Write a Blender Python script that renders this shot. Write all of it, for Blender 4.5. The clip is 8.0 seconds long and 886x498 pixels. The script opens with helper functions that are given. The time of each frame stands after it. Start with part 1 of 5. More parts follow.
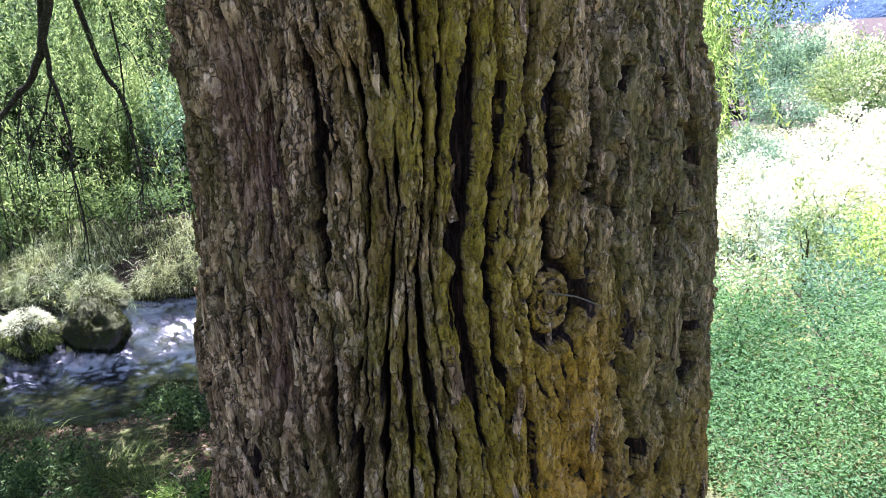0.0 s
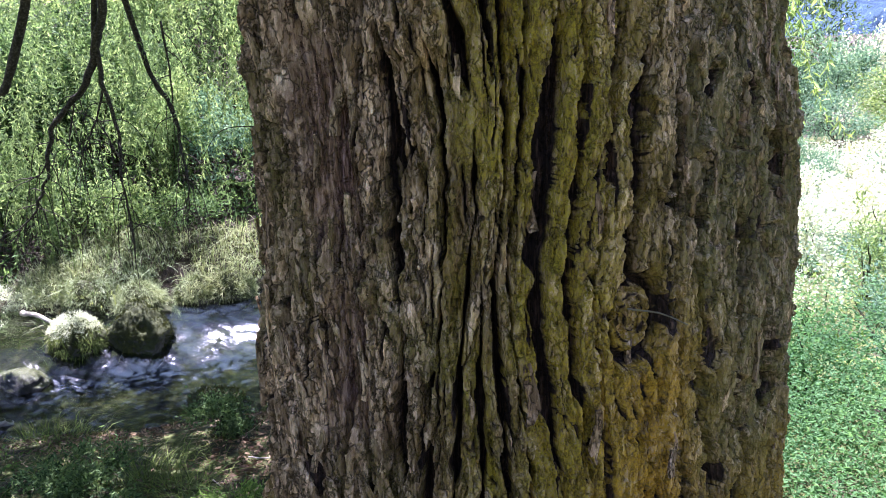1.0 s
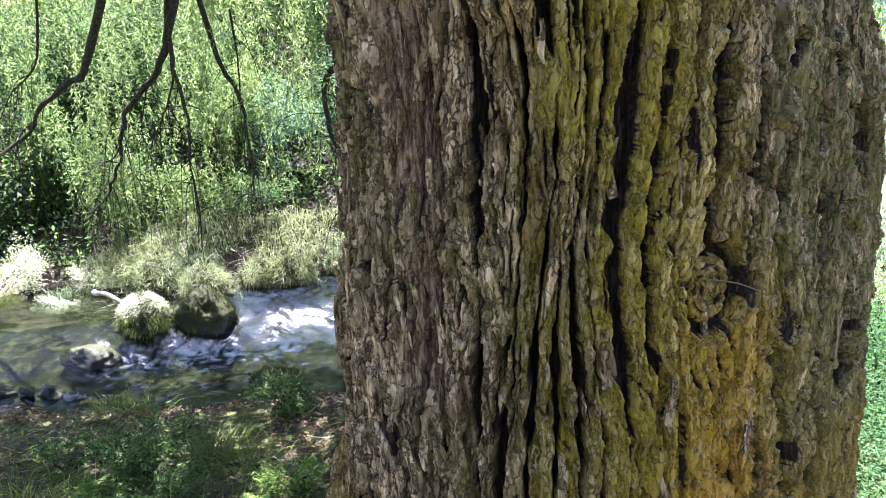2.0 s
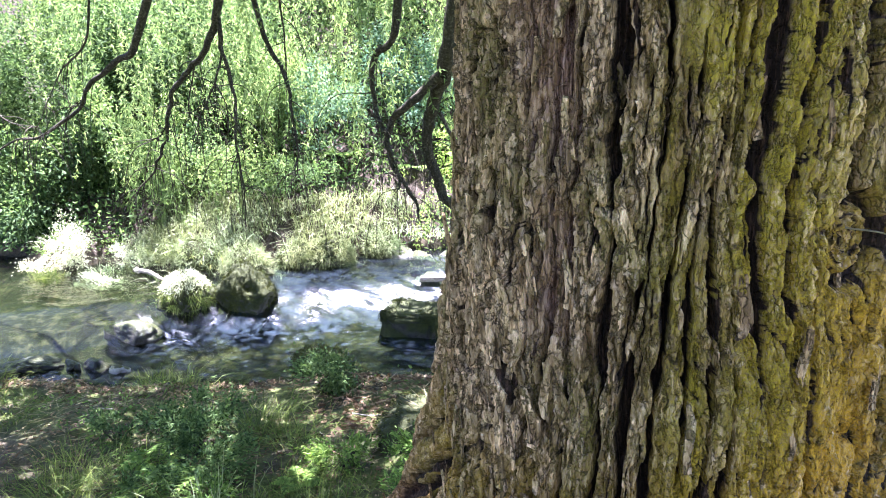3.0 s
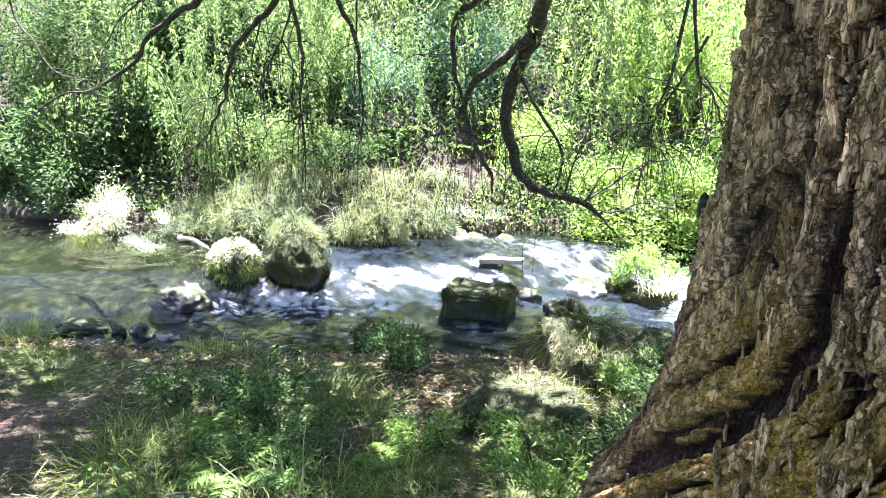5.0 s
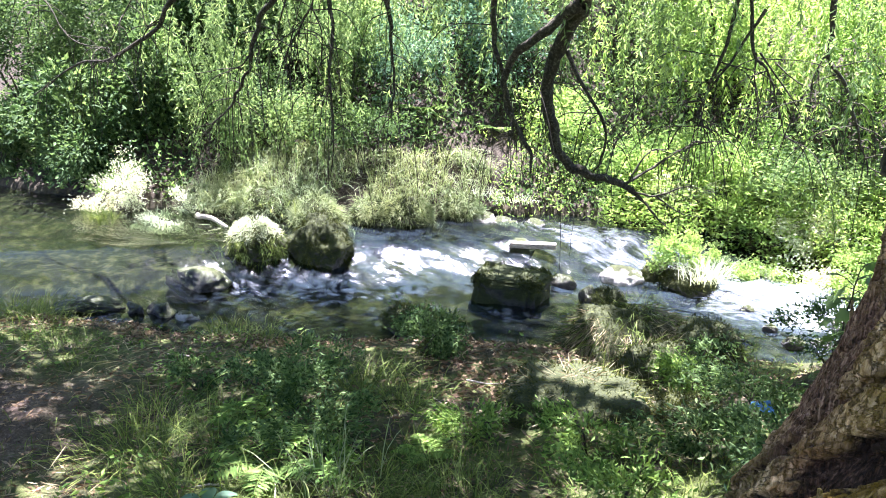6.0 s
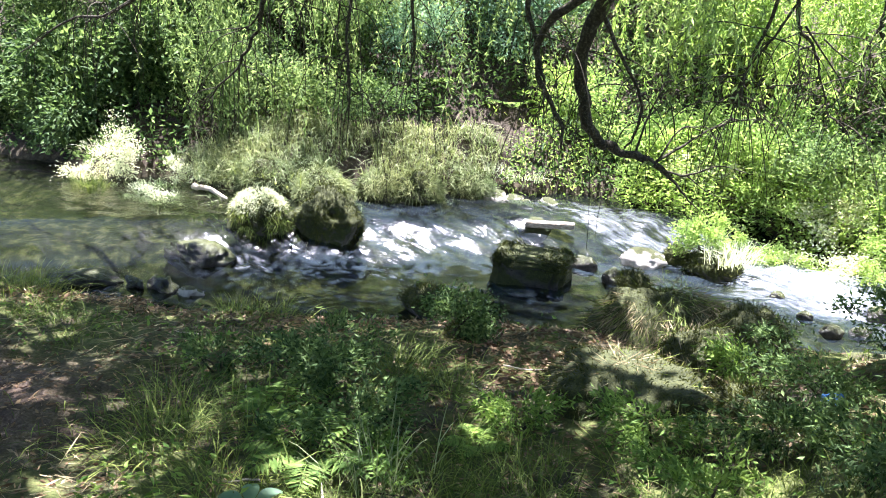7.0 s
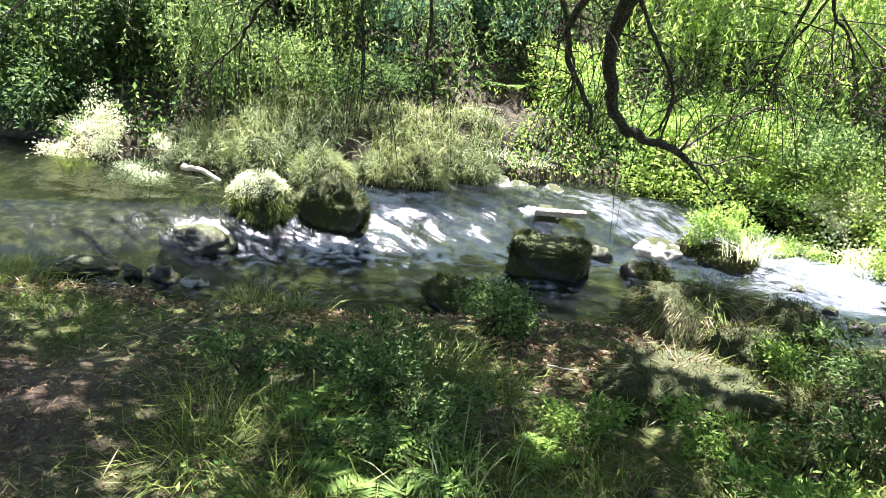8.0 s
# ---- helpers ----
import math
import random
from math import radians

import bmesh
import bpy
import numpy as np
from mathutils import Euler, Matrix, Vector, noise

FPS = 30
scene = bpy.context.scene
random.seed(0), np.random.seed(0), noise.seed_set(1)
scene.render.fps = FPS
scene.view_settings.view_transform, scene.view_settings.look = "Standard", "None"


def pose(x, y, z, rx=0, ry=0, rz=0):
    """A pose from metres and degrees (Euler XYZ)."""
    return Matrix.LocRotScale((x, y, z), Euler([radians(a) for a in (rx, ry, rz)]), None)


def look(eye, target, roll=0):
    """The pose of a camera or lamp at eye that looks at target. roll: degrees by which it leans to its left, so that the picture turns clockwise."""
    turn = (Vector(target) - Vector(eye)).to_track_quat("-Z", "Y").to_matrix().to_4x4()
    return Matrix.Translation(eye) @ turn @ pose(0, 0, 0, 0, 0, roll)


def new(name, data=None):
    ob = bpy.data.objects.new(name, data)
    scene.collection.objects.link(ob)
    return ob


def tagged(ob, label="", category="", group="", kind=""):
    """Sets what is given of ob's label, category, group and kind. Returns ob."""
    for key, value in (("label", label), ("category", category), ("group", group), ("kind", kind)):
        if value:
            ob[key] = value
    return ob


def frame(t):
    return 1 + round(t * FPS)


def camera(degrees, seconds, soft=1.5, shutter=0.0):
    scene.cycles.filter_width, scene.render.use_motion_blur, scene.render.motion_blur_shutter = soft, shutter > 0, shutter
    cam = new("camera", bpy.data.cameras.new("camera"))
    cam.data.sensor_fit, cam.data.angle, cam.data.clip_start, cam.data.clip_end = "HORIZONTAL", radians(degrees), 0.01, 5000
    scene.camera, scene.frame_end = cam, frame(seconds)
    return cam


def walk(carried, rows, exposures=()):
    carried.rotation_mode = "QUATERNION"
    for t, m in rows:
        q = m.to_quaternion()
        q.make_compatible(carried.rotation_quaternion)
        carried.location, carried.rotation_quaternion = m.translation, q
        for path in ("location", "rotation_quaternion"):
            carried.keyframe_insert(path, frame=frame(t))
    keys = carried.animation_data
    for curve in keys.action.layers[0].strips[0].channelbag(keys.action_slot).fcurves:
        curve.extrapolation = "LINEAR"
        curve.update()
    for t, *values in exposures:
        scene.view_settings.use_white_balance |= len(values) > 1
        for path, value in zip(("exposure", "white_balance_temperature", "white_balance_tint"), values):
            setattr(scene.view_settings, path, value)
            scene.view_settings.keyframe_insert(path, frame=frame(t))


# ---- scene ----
cam = camera(60.0, 8.0, soft=1.0)
PATH = [
    (0, (0.599, 0.675, 2.934), (-0.054, 2.492, 2.413), -3.7),
    (0.5, (0.553, 0.691, 2.942), (-0.134, 2.503, 2.445), -3.6),
    (1, (0.514, 0.709, 2.923), (-0.228, 2.5, 2.434), -3.6),
    (2.5, (0.443, 0.619, 2.857), (-0.468, 2.325, 2.347), -3.2),
    (3, (0.324, 0.577, 2.807), (-0.603, 2.273, 2.29), -2.8),
    (3.5, (0.118, 0.539, 2.728), (-0.809, 2.235, 2.214), -2.2),
    (4, (-0.061, 0.509, 2.654), (-0.979, 2.211, 2.142), -1.5),
    (4.5, (-0.199, 0.543, 2.571), (-1.132, 2.238, 2.064), -0.8),
    (6, (-0.721, 0.786, 2.326), (-1.682, 2.454, 1.783), 0.8),
    (6.5, (-0.946, 0.795, 2.266), (-1.873, 2.473, 1.695), 1.5),
    (7, (-1.241, 0.889, 2.174), (-2.135, 2.58, 1.587), 2.6),
    (7.5, (-1.492, 0.939, 2.157), (-2.346, 2.641, 1.547), 3.4),
    (8, (-1.834, 0.93, 2.12), (-2.617, 2.66, 1.493), 4.3),
]
STOPS = [(0.0, 2.92, 5250, 42), (1.0, 2.87, 5250, 42), (2.5, 3.7, 5350, 36), (3.5, 3.92, 5300, 34), (4.5, 3.88, 5350, 31), (6.0, 3.36, 5450, 28), (8.0, 3.06, 5800, 21)]
walk(cam, [(t, look(eye, target, roll)) for t, eye, target, roll in PATH], STOPS)

# ---- light: a high summer sun beyond the stream, and clear sky ----
SUN_UP, SUN_AZ = 75.0, -30.0  # degrees above the horizon, degrees from +y towards +x
world = bpy.data.worlds.new("sky")
scene.world = world
world.use_nodes = True
wn = world.node_tree.nodes
wn.clear()
sky = wn.new("ShaderNodeTexSky")
sky.sky_type, sky.sun_disc = "NISHITA", False
sky.sun_elevation, sky.sun_rotation = radians(SUN_UP), radians(SUN_AZ)
back = wn.new("ShaderNodeBackground")
back.inputs["Strength"].default_value = 0.040
wout = wn.new("ShaderNodeOutputWorld")
world.node_tree.links.new(sky.outputs[0], back.inputs["Color"])
world.node_tree.links.new(back.outputs[0], wout.inputs["Surface"])
sun_data = bpy.data.lights.new("sun", "SUN")
sun_data.energy, sun_data.angle, sun_data.color = 5.0, radians(0.53), (1.0, 0.95, 0.86)
sun = new("sun", sun_data)
sun.matrix_world = look((0, 0, 30), (-math.sin(radians(SUN_AZ)) * math.cos(radians(SUN_UP)),
                                    -math.cos(radians(SUN_AZ)) * math.cos(radians(SUN_UP)), 30 - math.sin(radians(SUN_UP))))

# ---- materials ----
def material(name):
    m = bpy.data.materials.new(name)
    m.use_nodes = True
    m.node_tree.nodes.clear()
    n, l = m.node_tree.nodes, m.node_tree.links
    out = n.new("ShaderNodeOutputMaterial")
    return m, n, l, out


def ramp(n, l, source, stops):
    r = n.new("ShaderNodeValToRGB")
    while len(r.color_ramp.elements) < len(stops):
        r.color_ramp.elements.new(0.5)
    for e, (p, c) in zip(r.color_ramp.elements, stops):
        e.position = p
        e.color = (*c, 1) if len(c) == 3 else c
    l.new(source, r.inputs[0])
    return r.outputs[0]


def noise_tex(n, l, scale, detail=4.0, rough=0.6, vector=None):
    t = n.new("ShaderNodeTexNoise")
    t.inputs["Scale"].default_value, t.inputs["Detail"].default_value, t.inputs["Roughness"].default_value = scale, detail, rough
    if vector is not None:
        l.new(vector, t.inputs["Vector"])
    return t.outputs[0]


def coords(n, l, scale=(1, 1, 1)):
    g = n.new("ShaderNodeNewGeometry")
    m = n.new("ShaderNodeMapping")
    m.inputs["Scale"].default_value = scale
    l.new(g.outputs["Position"], m.inputs["Vector"])
    return m.outputs[0]


def mix(n, l, fac, a, b, blend="MIX"):
    m = n.new("ShaderNodeMix")
    m.data_type, m.blend_type = "RGBA", blend
    for value, socket in ((fac, m.inputs[0]), (a, m.inputs[6]), (b, m.inputs[7])):
        if isinstance(value, (int, float)):
            socket.default_value = value
        elif isinstance(value, tuple):
            socket.default_value = (*value, 1)
        else:
            l.new(value, socket)
    return m.outputs[2]


def attribute(n, name):
    a = n.new("ShaderNodeAttribute")
    a.attribute_name = name
    return a.outputs["Fac"]


def bump(n, l, height, strength, distance):
    b = n.new("ShaderNodeBump")
    b.inputs["Strength"].default_value, b.inputs["Distance"].default_value = strength, distance
    l.new(height, b.inputs["Height"])
    return b.outputs[0]


def principled(n, l, out, colour, rough, normal=None, specular=0.5):
    p = n.new("ShaderNodeBsdfPrincipled")
    if isinstance(colour, tuple):
        p.inputs["Base Color"].default_value = (*colour, 1)
    else:
        l.new(colour, p.inputs["Base Color"])
    if isinstance(rough, (int, float)):
        p.inputs["Roughness"].default_value = rough
    else:
        l.new(rough, p.inputs["Roughness"])
    p.inputs["Specular IOR Level"].default_value = specular
    if normal is not None:
        l.new(normal, p.inputs["Normal"])
    if out is not None:
        l.new(p.outputs[0], out.inputs["Surface"])
    return p.outputs[0]


def leaf_material(name, dark, light, through_light=0.45, rough=0.75):
    """Thin leaves: colour varies from leaf to leaf and from clump to clump, and light passes through them."""
    m, n, l, out = material(name)
    g = n.new("ShaderNodeNewGeometry")
    one = ramp(n, l, g.outputs["Random Per Island"], [(0.0, dark), (0.55, tuple((a + b) / 2 for a, b in zip(dark, light))), (1.0, light)])
    patch = ramp(n, l, noise_tex(n, l, 1.3, 2.0, 0.5, coords(n, l)), [(0.35, (0.72, 0.78, 0.75)), (0.65, (1.15, 1.1, 0.95))])
    colour = mix(n, l, 1.0, one, patch, "MULTIPLY")
    p = principled(n, l, None, colour, rough, None, 0.22)
    t = n.new("ShaderNodeBsdfTranslucent")
    warm = mix(n, l, 1.0, colour, (1.15, 1.15, 0.8), "MULTIPLY")
    l.new(warm, t.inputs["Color"])
    s = n.new("ShaderNodeMixShader")
    s.inputs[0].default_value = through_light
    l.new(p, s.inputs[1])
    l.new(t.outputs[0], s.inputs[2])
    l.new(s.outputs[0], out.inputs["Surface"])
    return m


def bark_material():
    """Old furrowed bark: grey weathered plates, red-brown bark within furrows painted darker as shade, olive algae and
    ochre lichen.
    """
    m, n, l, out = material("furrowed_bark")
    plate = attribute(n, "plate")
    p3 = coords(n, l)
    fibre = noise_tex(n, l, 1.0, 5.0, 0.65, coords(n, l, (150, 150, 12)))
    grain = noise_tex(n, l, 190.0, 6.0, 0.75, p3)
    spots = noise_tex(n, l, 1.0, 8.0, 0.75, coords(n, l, (80, 80, 18)))
    wide = noise_tex(n, l, 4.2, 4.0, 0.55, coords(n, l, (1.6, 1.6, 0.7)))
    other = noise_tex(n, l, 3.3, 3.0, 0.5, coords(n, l, (2.4, 2.4, 0.8)))
    crazed = n.new("ShaderNodeTexVoronoi")
    crazed.feature, crazed.inputs["Scale"].default_value = "DISTANCE_TO_EDGE", 1.0
    jolt = n.new("ShaderNodeVectorMath")
    jolt.operation = "MULTIPLY_ADD"
    jolt.inputs[1].default_value = (1.8, 1.8, 1.8)
    wobble = n.new("ShaderNodeTexNoise")
    wobble.inputs["Scale"].default_value = 55.0
    l.new(p3, wobble.inputs["Vector"])
    l.new(wobble.outputs["Color"], jolt.inputs[0])
    l.new(coords(n, l, (62, 62, 19)), jolt.inputs[2])
    l.new(jolt.outputs[0], crazed.inputs["Vector"])
    scales = n.new("ShaderNodeTexVoronoi")
    scales.inputs["Scale"].default_value = 1.0
    l.new(jolt.outputs[0], scales.inputs["Vector"])
    own = ramp(n, l, scales.outputs["Color"], [(0.2, (0.55, 0.52, 0.49)), (0.5, (0.97, 0.97, 0.97)), (0.8, (1.42, 1.42, 1.40))])
    crack = ramp(n, l, crazed.outputs["Distance"], [(0.0, (0, 0, 0)), (0.13, (1, 1, 1))])
    crack = mix(n, l, ramp(n, l, noise_tex(n, l, 30.0, 4.0, 0.6, p3), [(0.50, (0, 0, 0)), (0.62, (1, 1, 1))]), crack, (1.0, 1.0, 1.0))
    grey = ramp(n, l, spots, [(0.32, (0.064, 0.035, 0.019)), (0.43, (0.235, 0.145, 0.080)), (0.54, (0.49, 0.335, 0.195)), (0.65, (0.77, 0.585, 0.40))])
    # red-brown bark under the plates, taken near black to paint the furrows' shade
    shaded_inner = ramp(n, l, fibre, [(0.30, (0.008, 0.005, 0.003)), (0.52, (0.036, 0.020, 0.012)), (0.72, (0.17, 0.095, 0.058))])
    tone = ramp(n, l, attribute(n, "tone"), [(0.22, (0.34, 0.27, 0.22)), (0.5, (1.0, 0.98, 0.96)), (0.78, (1.5, 1.48, 1.44))])
    grey = mix(n, l, 1.0, grey, tone, "MULTIPLY")
    grey = mix(n, l, 1.0, grey, own, "MULTIPLY")
    # cracks are coloured dark, with their shade included
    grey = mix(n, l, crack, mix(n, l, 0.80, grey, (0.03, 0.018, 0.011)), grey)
    colour = mix(n, l, ramp(n, l, plate, [(0.30, (0, 0, 0)), (0.62, (1, 1, 1))]), shaded_inner, grey)
    speck = ramp(n, l, grain, [(0.38, (0, 0, 0)), (0.58, (1, 1, 1))])
    algae_shade = mix(n, l, 1.0, ramp(n, l, wide, [(0.50, (0, 0, 0)), (0.64, (0.6, 0.6, 0.6))]), speck, "MULTIPLY")
    high = ramp(n, l, plate, [(0.25, (0.05, 0.05, 0.05)), (0.55, (1, 1, 1))])
    algae_shade = mix(n, l, 1.0, algae_shade, high, "MULTIPLY")
    colour = mix(n, l, algae_shade, colour, (0.20, 0.185, 0.035))
    # dark olive growth on the flanks that doubles as painted shade
    shade_green = mix(n, l, 1.0, mix(n, l, 1.0, attribute(n, "algae_shade"), ramp(n, l, noise_tex(n, l, 16.0, 5.0, 0.7, coords(n, l, (1.5, 1.5, 0.5))), [(0.32, (0, 0, 0)), (0.52, (0.9, 0.9, 0.9))]), "MULTIPLY"), mix(n, l, 0.5, speck, (1.0, 1.0, 1.0)), "MULTIPLY")
    shade_green = mix(n, l, 1.0, shade_green, high, "MULTIPLY")
    colour = mix(n, l, shade_green, colour, (0.13, 0.13, 0.036))
    red = ramp(n, l, fibre, [(0.34, (0.03, 0.015, 0.009)), (0.50, (0.22, 0.115, 0.07)), (0.66, (0.56, 0.36, 0.25))])
    colour = mix(n, l, attribute(n, "bared"), colour, red)
    zone = attribute(n, "lichen")
    ochre = mix(n, l, 1.0, ramp(n, l, other, [(0.28, (0.2, 0.2, 0.2)), (0.44, (1, 1, 1))]), mix(n, l, 1.0, mix(n, l, 0.4, speck, (1.0, 1.0, 1.0)), zone, "MULTIPLY"), "MULTIPLY")
    ochre = mix(n, l, 1.0, ochre, ramp(n, l, plate, [(0.30, (0, 0, 0)), (0.55, (1, 1, 1))]), "MULTIPLY")
    ochre = mix(n, l, 1.0, ochre, ramp(n, l, noise_tex(n, l, 24.0, 6.0, 0.75, p3), [(0.34, (0.15, 0.15, 0.15)), (0.47, (1, 1, 1))]), "MULTIPLY")
    crust = mix(n, l, attribute(n, "orange"), mix(n, l, grain, (0.26, 0.19, 0.015), (0.66, 0.49, 0.022)), mix(n, l, grain, (0.38, 0.20, 0.010), (0.80, 0.42, 0.012)))
    colour = mix(n, l, ochre, colour, crust)
    h = mix(n, l, 0.30, mix(n, l, 0.45, mix(n, l, 0.5, spots, fibre), own), crack)
    normal = bump(n, l, h, 1.0, 0.020)
    principled(n, l, out, colour, 0.88, normal, 0.25)
    return m


def twig_material():
    m, n, l, out = material("dark_twig_bark")
    f = noise_tex(n, l, 45.0, 5.0, 0.65, coords(n, l))
    c = ramp(n, l, f, [(0.3, (0.012, 0.010, 0.006)), (0.52, (0.042, 0.036, 0.021)), (0.7, (0.13, 0.115, 0.07))])
    principled(n, l, out, c, 0.85, bump(n, l, f, 0.8, 0.01), 0.25)
    return m


def soil_material():
    """Bank soil with leaf litter, greener away from the trodden path, wet and brown below the water."""
    m, n, l, out = material("bank_soil")
    p3 = coords(n, l)
    fine = noise_tex(n, l, 60.0, 6.0, 0.7, p3)
    mid = noise_tex(n, l, 9.0, 5.0, 0.65, p3)
    soil = ramp(n, l, mid, [(0.3, (0.010, 0.008, 0.005)), (0.55, (0.034, 0.025, 0.017)), (0.75, (0.10, 0.075, 0.052))])
    soil = mix(n, l, ramp(n, l, fine, [(0.45, (0, 0, 0)), (0.7, (0.8, 0.8, 0.8))]), soil, (0.13, 0.105, 0.075))
    moss = ramp(n, l, noise_tex(n, l, 26.0, 5.0, 0.7, p3), [(0.3, (0.03, 0.042, 0.011)), (0.5, (0.085, 0.10, 0.028)), (0.7, (0.17, 0.18, 0.06))])
    green = mix(n, l, 1.0, attribute(n, "green"), ramp(n, l, noise_tex(n, l, 3.0, 4.0, 0.6, p3), [(0.35, (0.1, 0.1, 0.1)), (0.55, (1, 1, 1))]), "MULTIPLY")
    soil = mix(n, l, attribute(n, "trodden"), soil, ramp(n, l, mix(n, l, 0.5, fine, mid), [(0.36, (0.032, 0.022, 0.015)), (0.50, (0.095, 0.066, 0.047)), (0.64, (0.24, 0.18, 0.135))]))
    c = mix(n, l, green, soil, moss)
    bed = ramp(n, l, noise_tex(n, l, 7.0, 5.0, 0.7, p3), [(0.3, (0.009, 0.010, 0.005)), (0.5, (0.036, 0.034, 0.015)), (0.7, (0.16, 0.13, 0.068))])
    c = mix(n, l, attribute(n, "bed"), c, bed)
    principled(n, l, out, c, 0.92, bump(n, l, mix(n, l, 0.4, fine, mid), 0.9, 0.03), 0.2)
    return m


def rock_material(name, moss_cover, wet=0.0):
    """Grey limestone with moss on the faces that look up."""
    m, n, l, out = material(name)
    p3 = coords(n, l)
    mid = noise_tex(n, l, 11.0, 6.0, 0.65, p3)
    fine = noise_tex(n, l, 90.0, 5.0, 0.7, p3)
    stone = ramp(n, l, mid, [(0.32, (0.022, 0.021, 0.017)), (0.52, (0.085, 0.077, 0.062)), (0.72, (0.22, 0.20, 0.17))] if moss_cover > 0.2 else [(0.28, (0.20, 0.18, 0.15)), (0.55, (0.42, 0.39, 0.34)), (0.78, (0.62, 0.59, 0.53))])
    moss = ramp(n, l, fine, [(0.3, (0.010, 0.014, 0.004)), (0.55, (0.045, 0.052, 0.011)), (0.78, (0.14, 0.14, 0.035))])
    g = n.new("ShaderNodeNewGeometry")
    sep = n.new("ShaderNodeSeparateXYZ")
    l.new(g.outputs["Normal"], sep.inputs[0])
    add = n.new("ShaderNodeMath")
    add.operation = "ADD"
    l.new(sep.outputs["Z"], add.inputs[0])
    l.new(mid, add.inputs[1])
    e = 1.45 - 1.3 * moss_cover
    half = n.new("ShaderNodeMath")
    half.operation = "MULTIPLY"
    half.inputs[1].default_value = 0.5
    l.new(add.outputs[0], half.inputs[0])
    f = ramp(n, l, half.outputs[0], [(max(0.0, 0.5 * (e - 0.25)), (0, 0, 0)), (0.5 * e, (1, 1, 1))])
    if wet:
        stone = mix(n, l, 1.0, stone, (0.5, 0.5, 0.5), "MULTIPLY")
    c = mix(n, l, f, stone, moss)
    principled(n, l, out, c, 0.85 - 0.5 * wet, bump(n, l, mix(n, l, 0.5, mid, fine), 0.9, 0.025), 0.4)
    return m


def water_material():
    """Clear running water: mirror gloss by Fresnel over a tinted clear body, with white aerated water in the rapids and
    painted sky glare.
    """
    m, n, l, out = material("stream_water")
    flow = noise_tex(n, l, 1.0, 4.0, 0.6, coords(n, l, (3.0, 9.0, 5.0)))
    ripple = noise_tex(n, l, 1.0, 3.0, 0.55, coords(n, l, (9.0, 22.0, 9.0)))
    normal = bump(n, l, mix(n, l, 0.40, flow, ripple), 0.45, 0.035)
    clear = n.new("ShaderNodeBsdfTransparent")
    clear.inputs["Color"].default_value = (0.44, 0.52, 0.41, 1)
    gloss = n.new("ShaderNodeBsdfGlossy")
    gloss.inputs["Roughness"].default_value = 0.13
    l.new(normal, gloss.inputs["Normal"])
    fres = n.new("ShaderNodeFresnel")
    fres.inputs["IOR"].default_value = 1.33
    l.new(normal, fres.inputs["Normal"])
    body = n.new("ShaderNodeMixShader")
    l.new(fres.outputs[0], body.inputs[0])
    l.new(clear.outputs[0], body.inputs[1])
    l.new(gloss.outputs[0], body.inputs[2])
    milk = n.new("ShaderNodeBsdfDiffuse")
    milk.inputs["Color"].default_value = (0.055, 0.078, 0.098, 1)
    l.new(normal, milk.inputs["Normal"])
    cloudy = n.new("ShaderNodeMixShader")
    l.new(mix(n, l, 1.0, attribute(n, "milk"), ramp(n, l, noise_tex(n, l, 1.0, 4.0, 0.6, coords(n, l, (2.0, 7.0, 3.0))), [(0.35, (0.2, 0.2, 0.2)), (0.62, (1, 1, 1))]), "MULTIPLY"), cloudy.inputs[0])
    l.new(body.outputs[0], cloudy.inputs[1])
    l.new(milk.outputs[0], cloudy.inputs[2])
    body = cloudy
    streak = mix(n, l, 0.38, noise_tex(n, l, 1.0, 8.0, 0.76, coords(n, l, (6.0, 27.0, 9.0))), noise_tex(n, l, 1.0, 3.0, 0.6, coords(n, l, (1.3, 4.6, 2.0))))
    threshold = n.new("ShaderNodeMath")
    threshold.operation = "ADD"
    l.new(attribute(n, "foam_glare"), threshold.inputs[0])
    l.new(streak, threshold.inputs[1])
    cover = ramp(n, l, threshold.outputs[0], [(0.78, (0, 0, 0)), (0.91, (0.26, 0.26, 0.26)), (1.10, (0.88, 0.88, 0.88))])
    white = principled(n, l, None, (0.34, 0.37, 0.41), 0.4, normal, 0.5)
    s = n.new("ShaderNodeMixShader")
    l.new(cover, s.inputs[0])
    l.new(body.outputs[0], s.inputs[1])
    l.new(white, s.inputs[2])
    l.new(s.outputs[0], out.inputs["Surface"])
    return m


BARK, TWIG, SOIL, WATER = bark_material(), twig_material(), soil_material(), water_material()
ROCK_MOSSY, ROCK_WET, ROCK_PALE = rock_material("mossy_limestone", 0.75), rock_material("wet_limestone", 0.22, 0.9), rock_material("pale_limestone", 0.1)
LEAF_WILLOW = leaf_material("willow_leaf", (0.10, 0.165, 0.06), (0.32, 0.41, 0.19), 0.62)
LEAF_SHRUB = leaf_material("shrub_leaf", (0.022, 0.052, 0.016), (0.19, 0.28, 0.11), 0.42)
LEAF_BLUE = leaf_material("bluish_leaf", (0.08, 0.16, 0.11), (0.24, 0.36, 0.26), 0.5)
# near-white leaves: the glare of full sun is put into their colour
LEAF_GLARE = leaf_material("glare_leaf", (0.44, 0.48, 0.36), (0.76, 0.77, 0.68), 0.55)
MEADOW = leaf_material("meadow_leaf", (0.09, 0.19, 0.075), (0.15, 0.28, 0.12), 0.55, 0.85)
LEAF_LIME = leaf_material("lime_leaf", (0.20, 0.31, 0.075), (0.44, 0.56, 0.21), 0.64)
GRASS = leaf_material("grass_blade", (0.04, 0.075, 0.016), (0.31, 0.37, 0.10), 0.4)
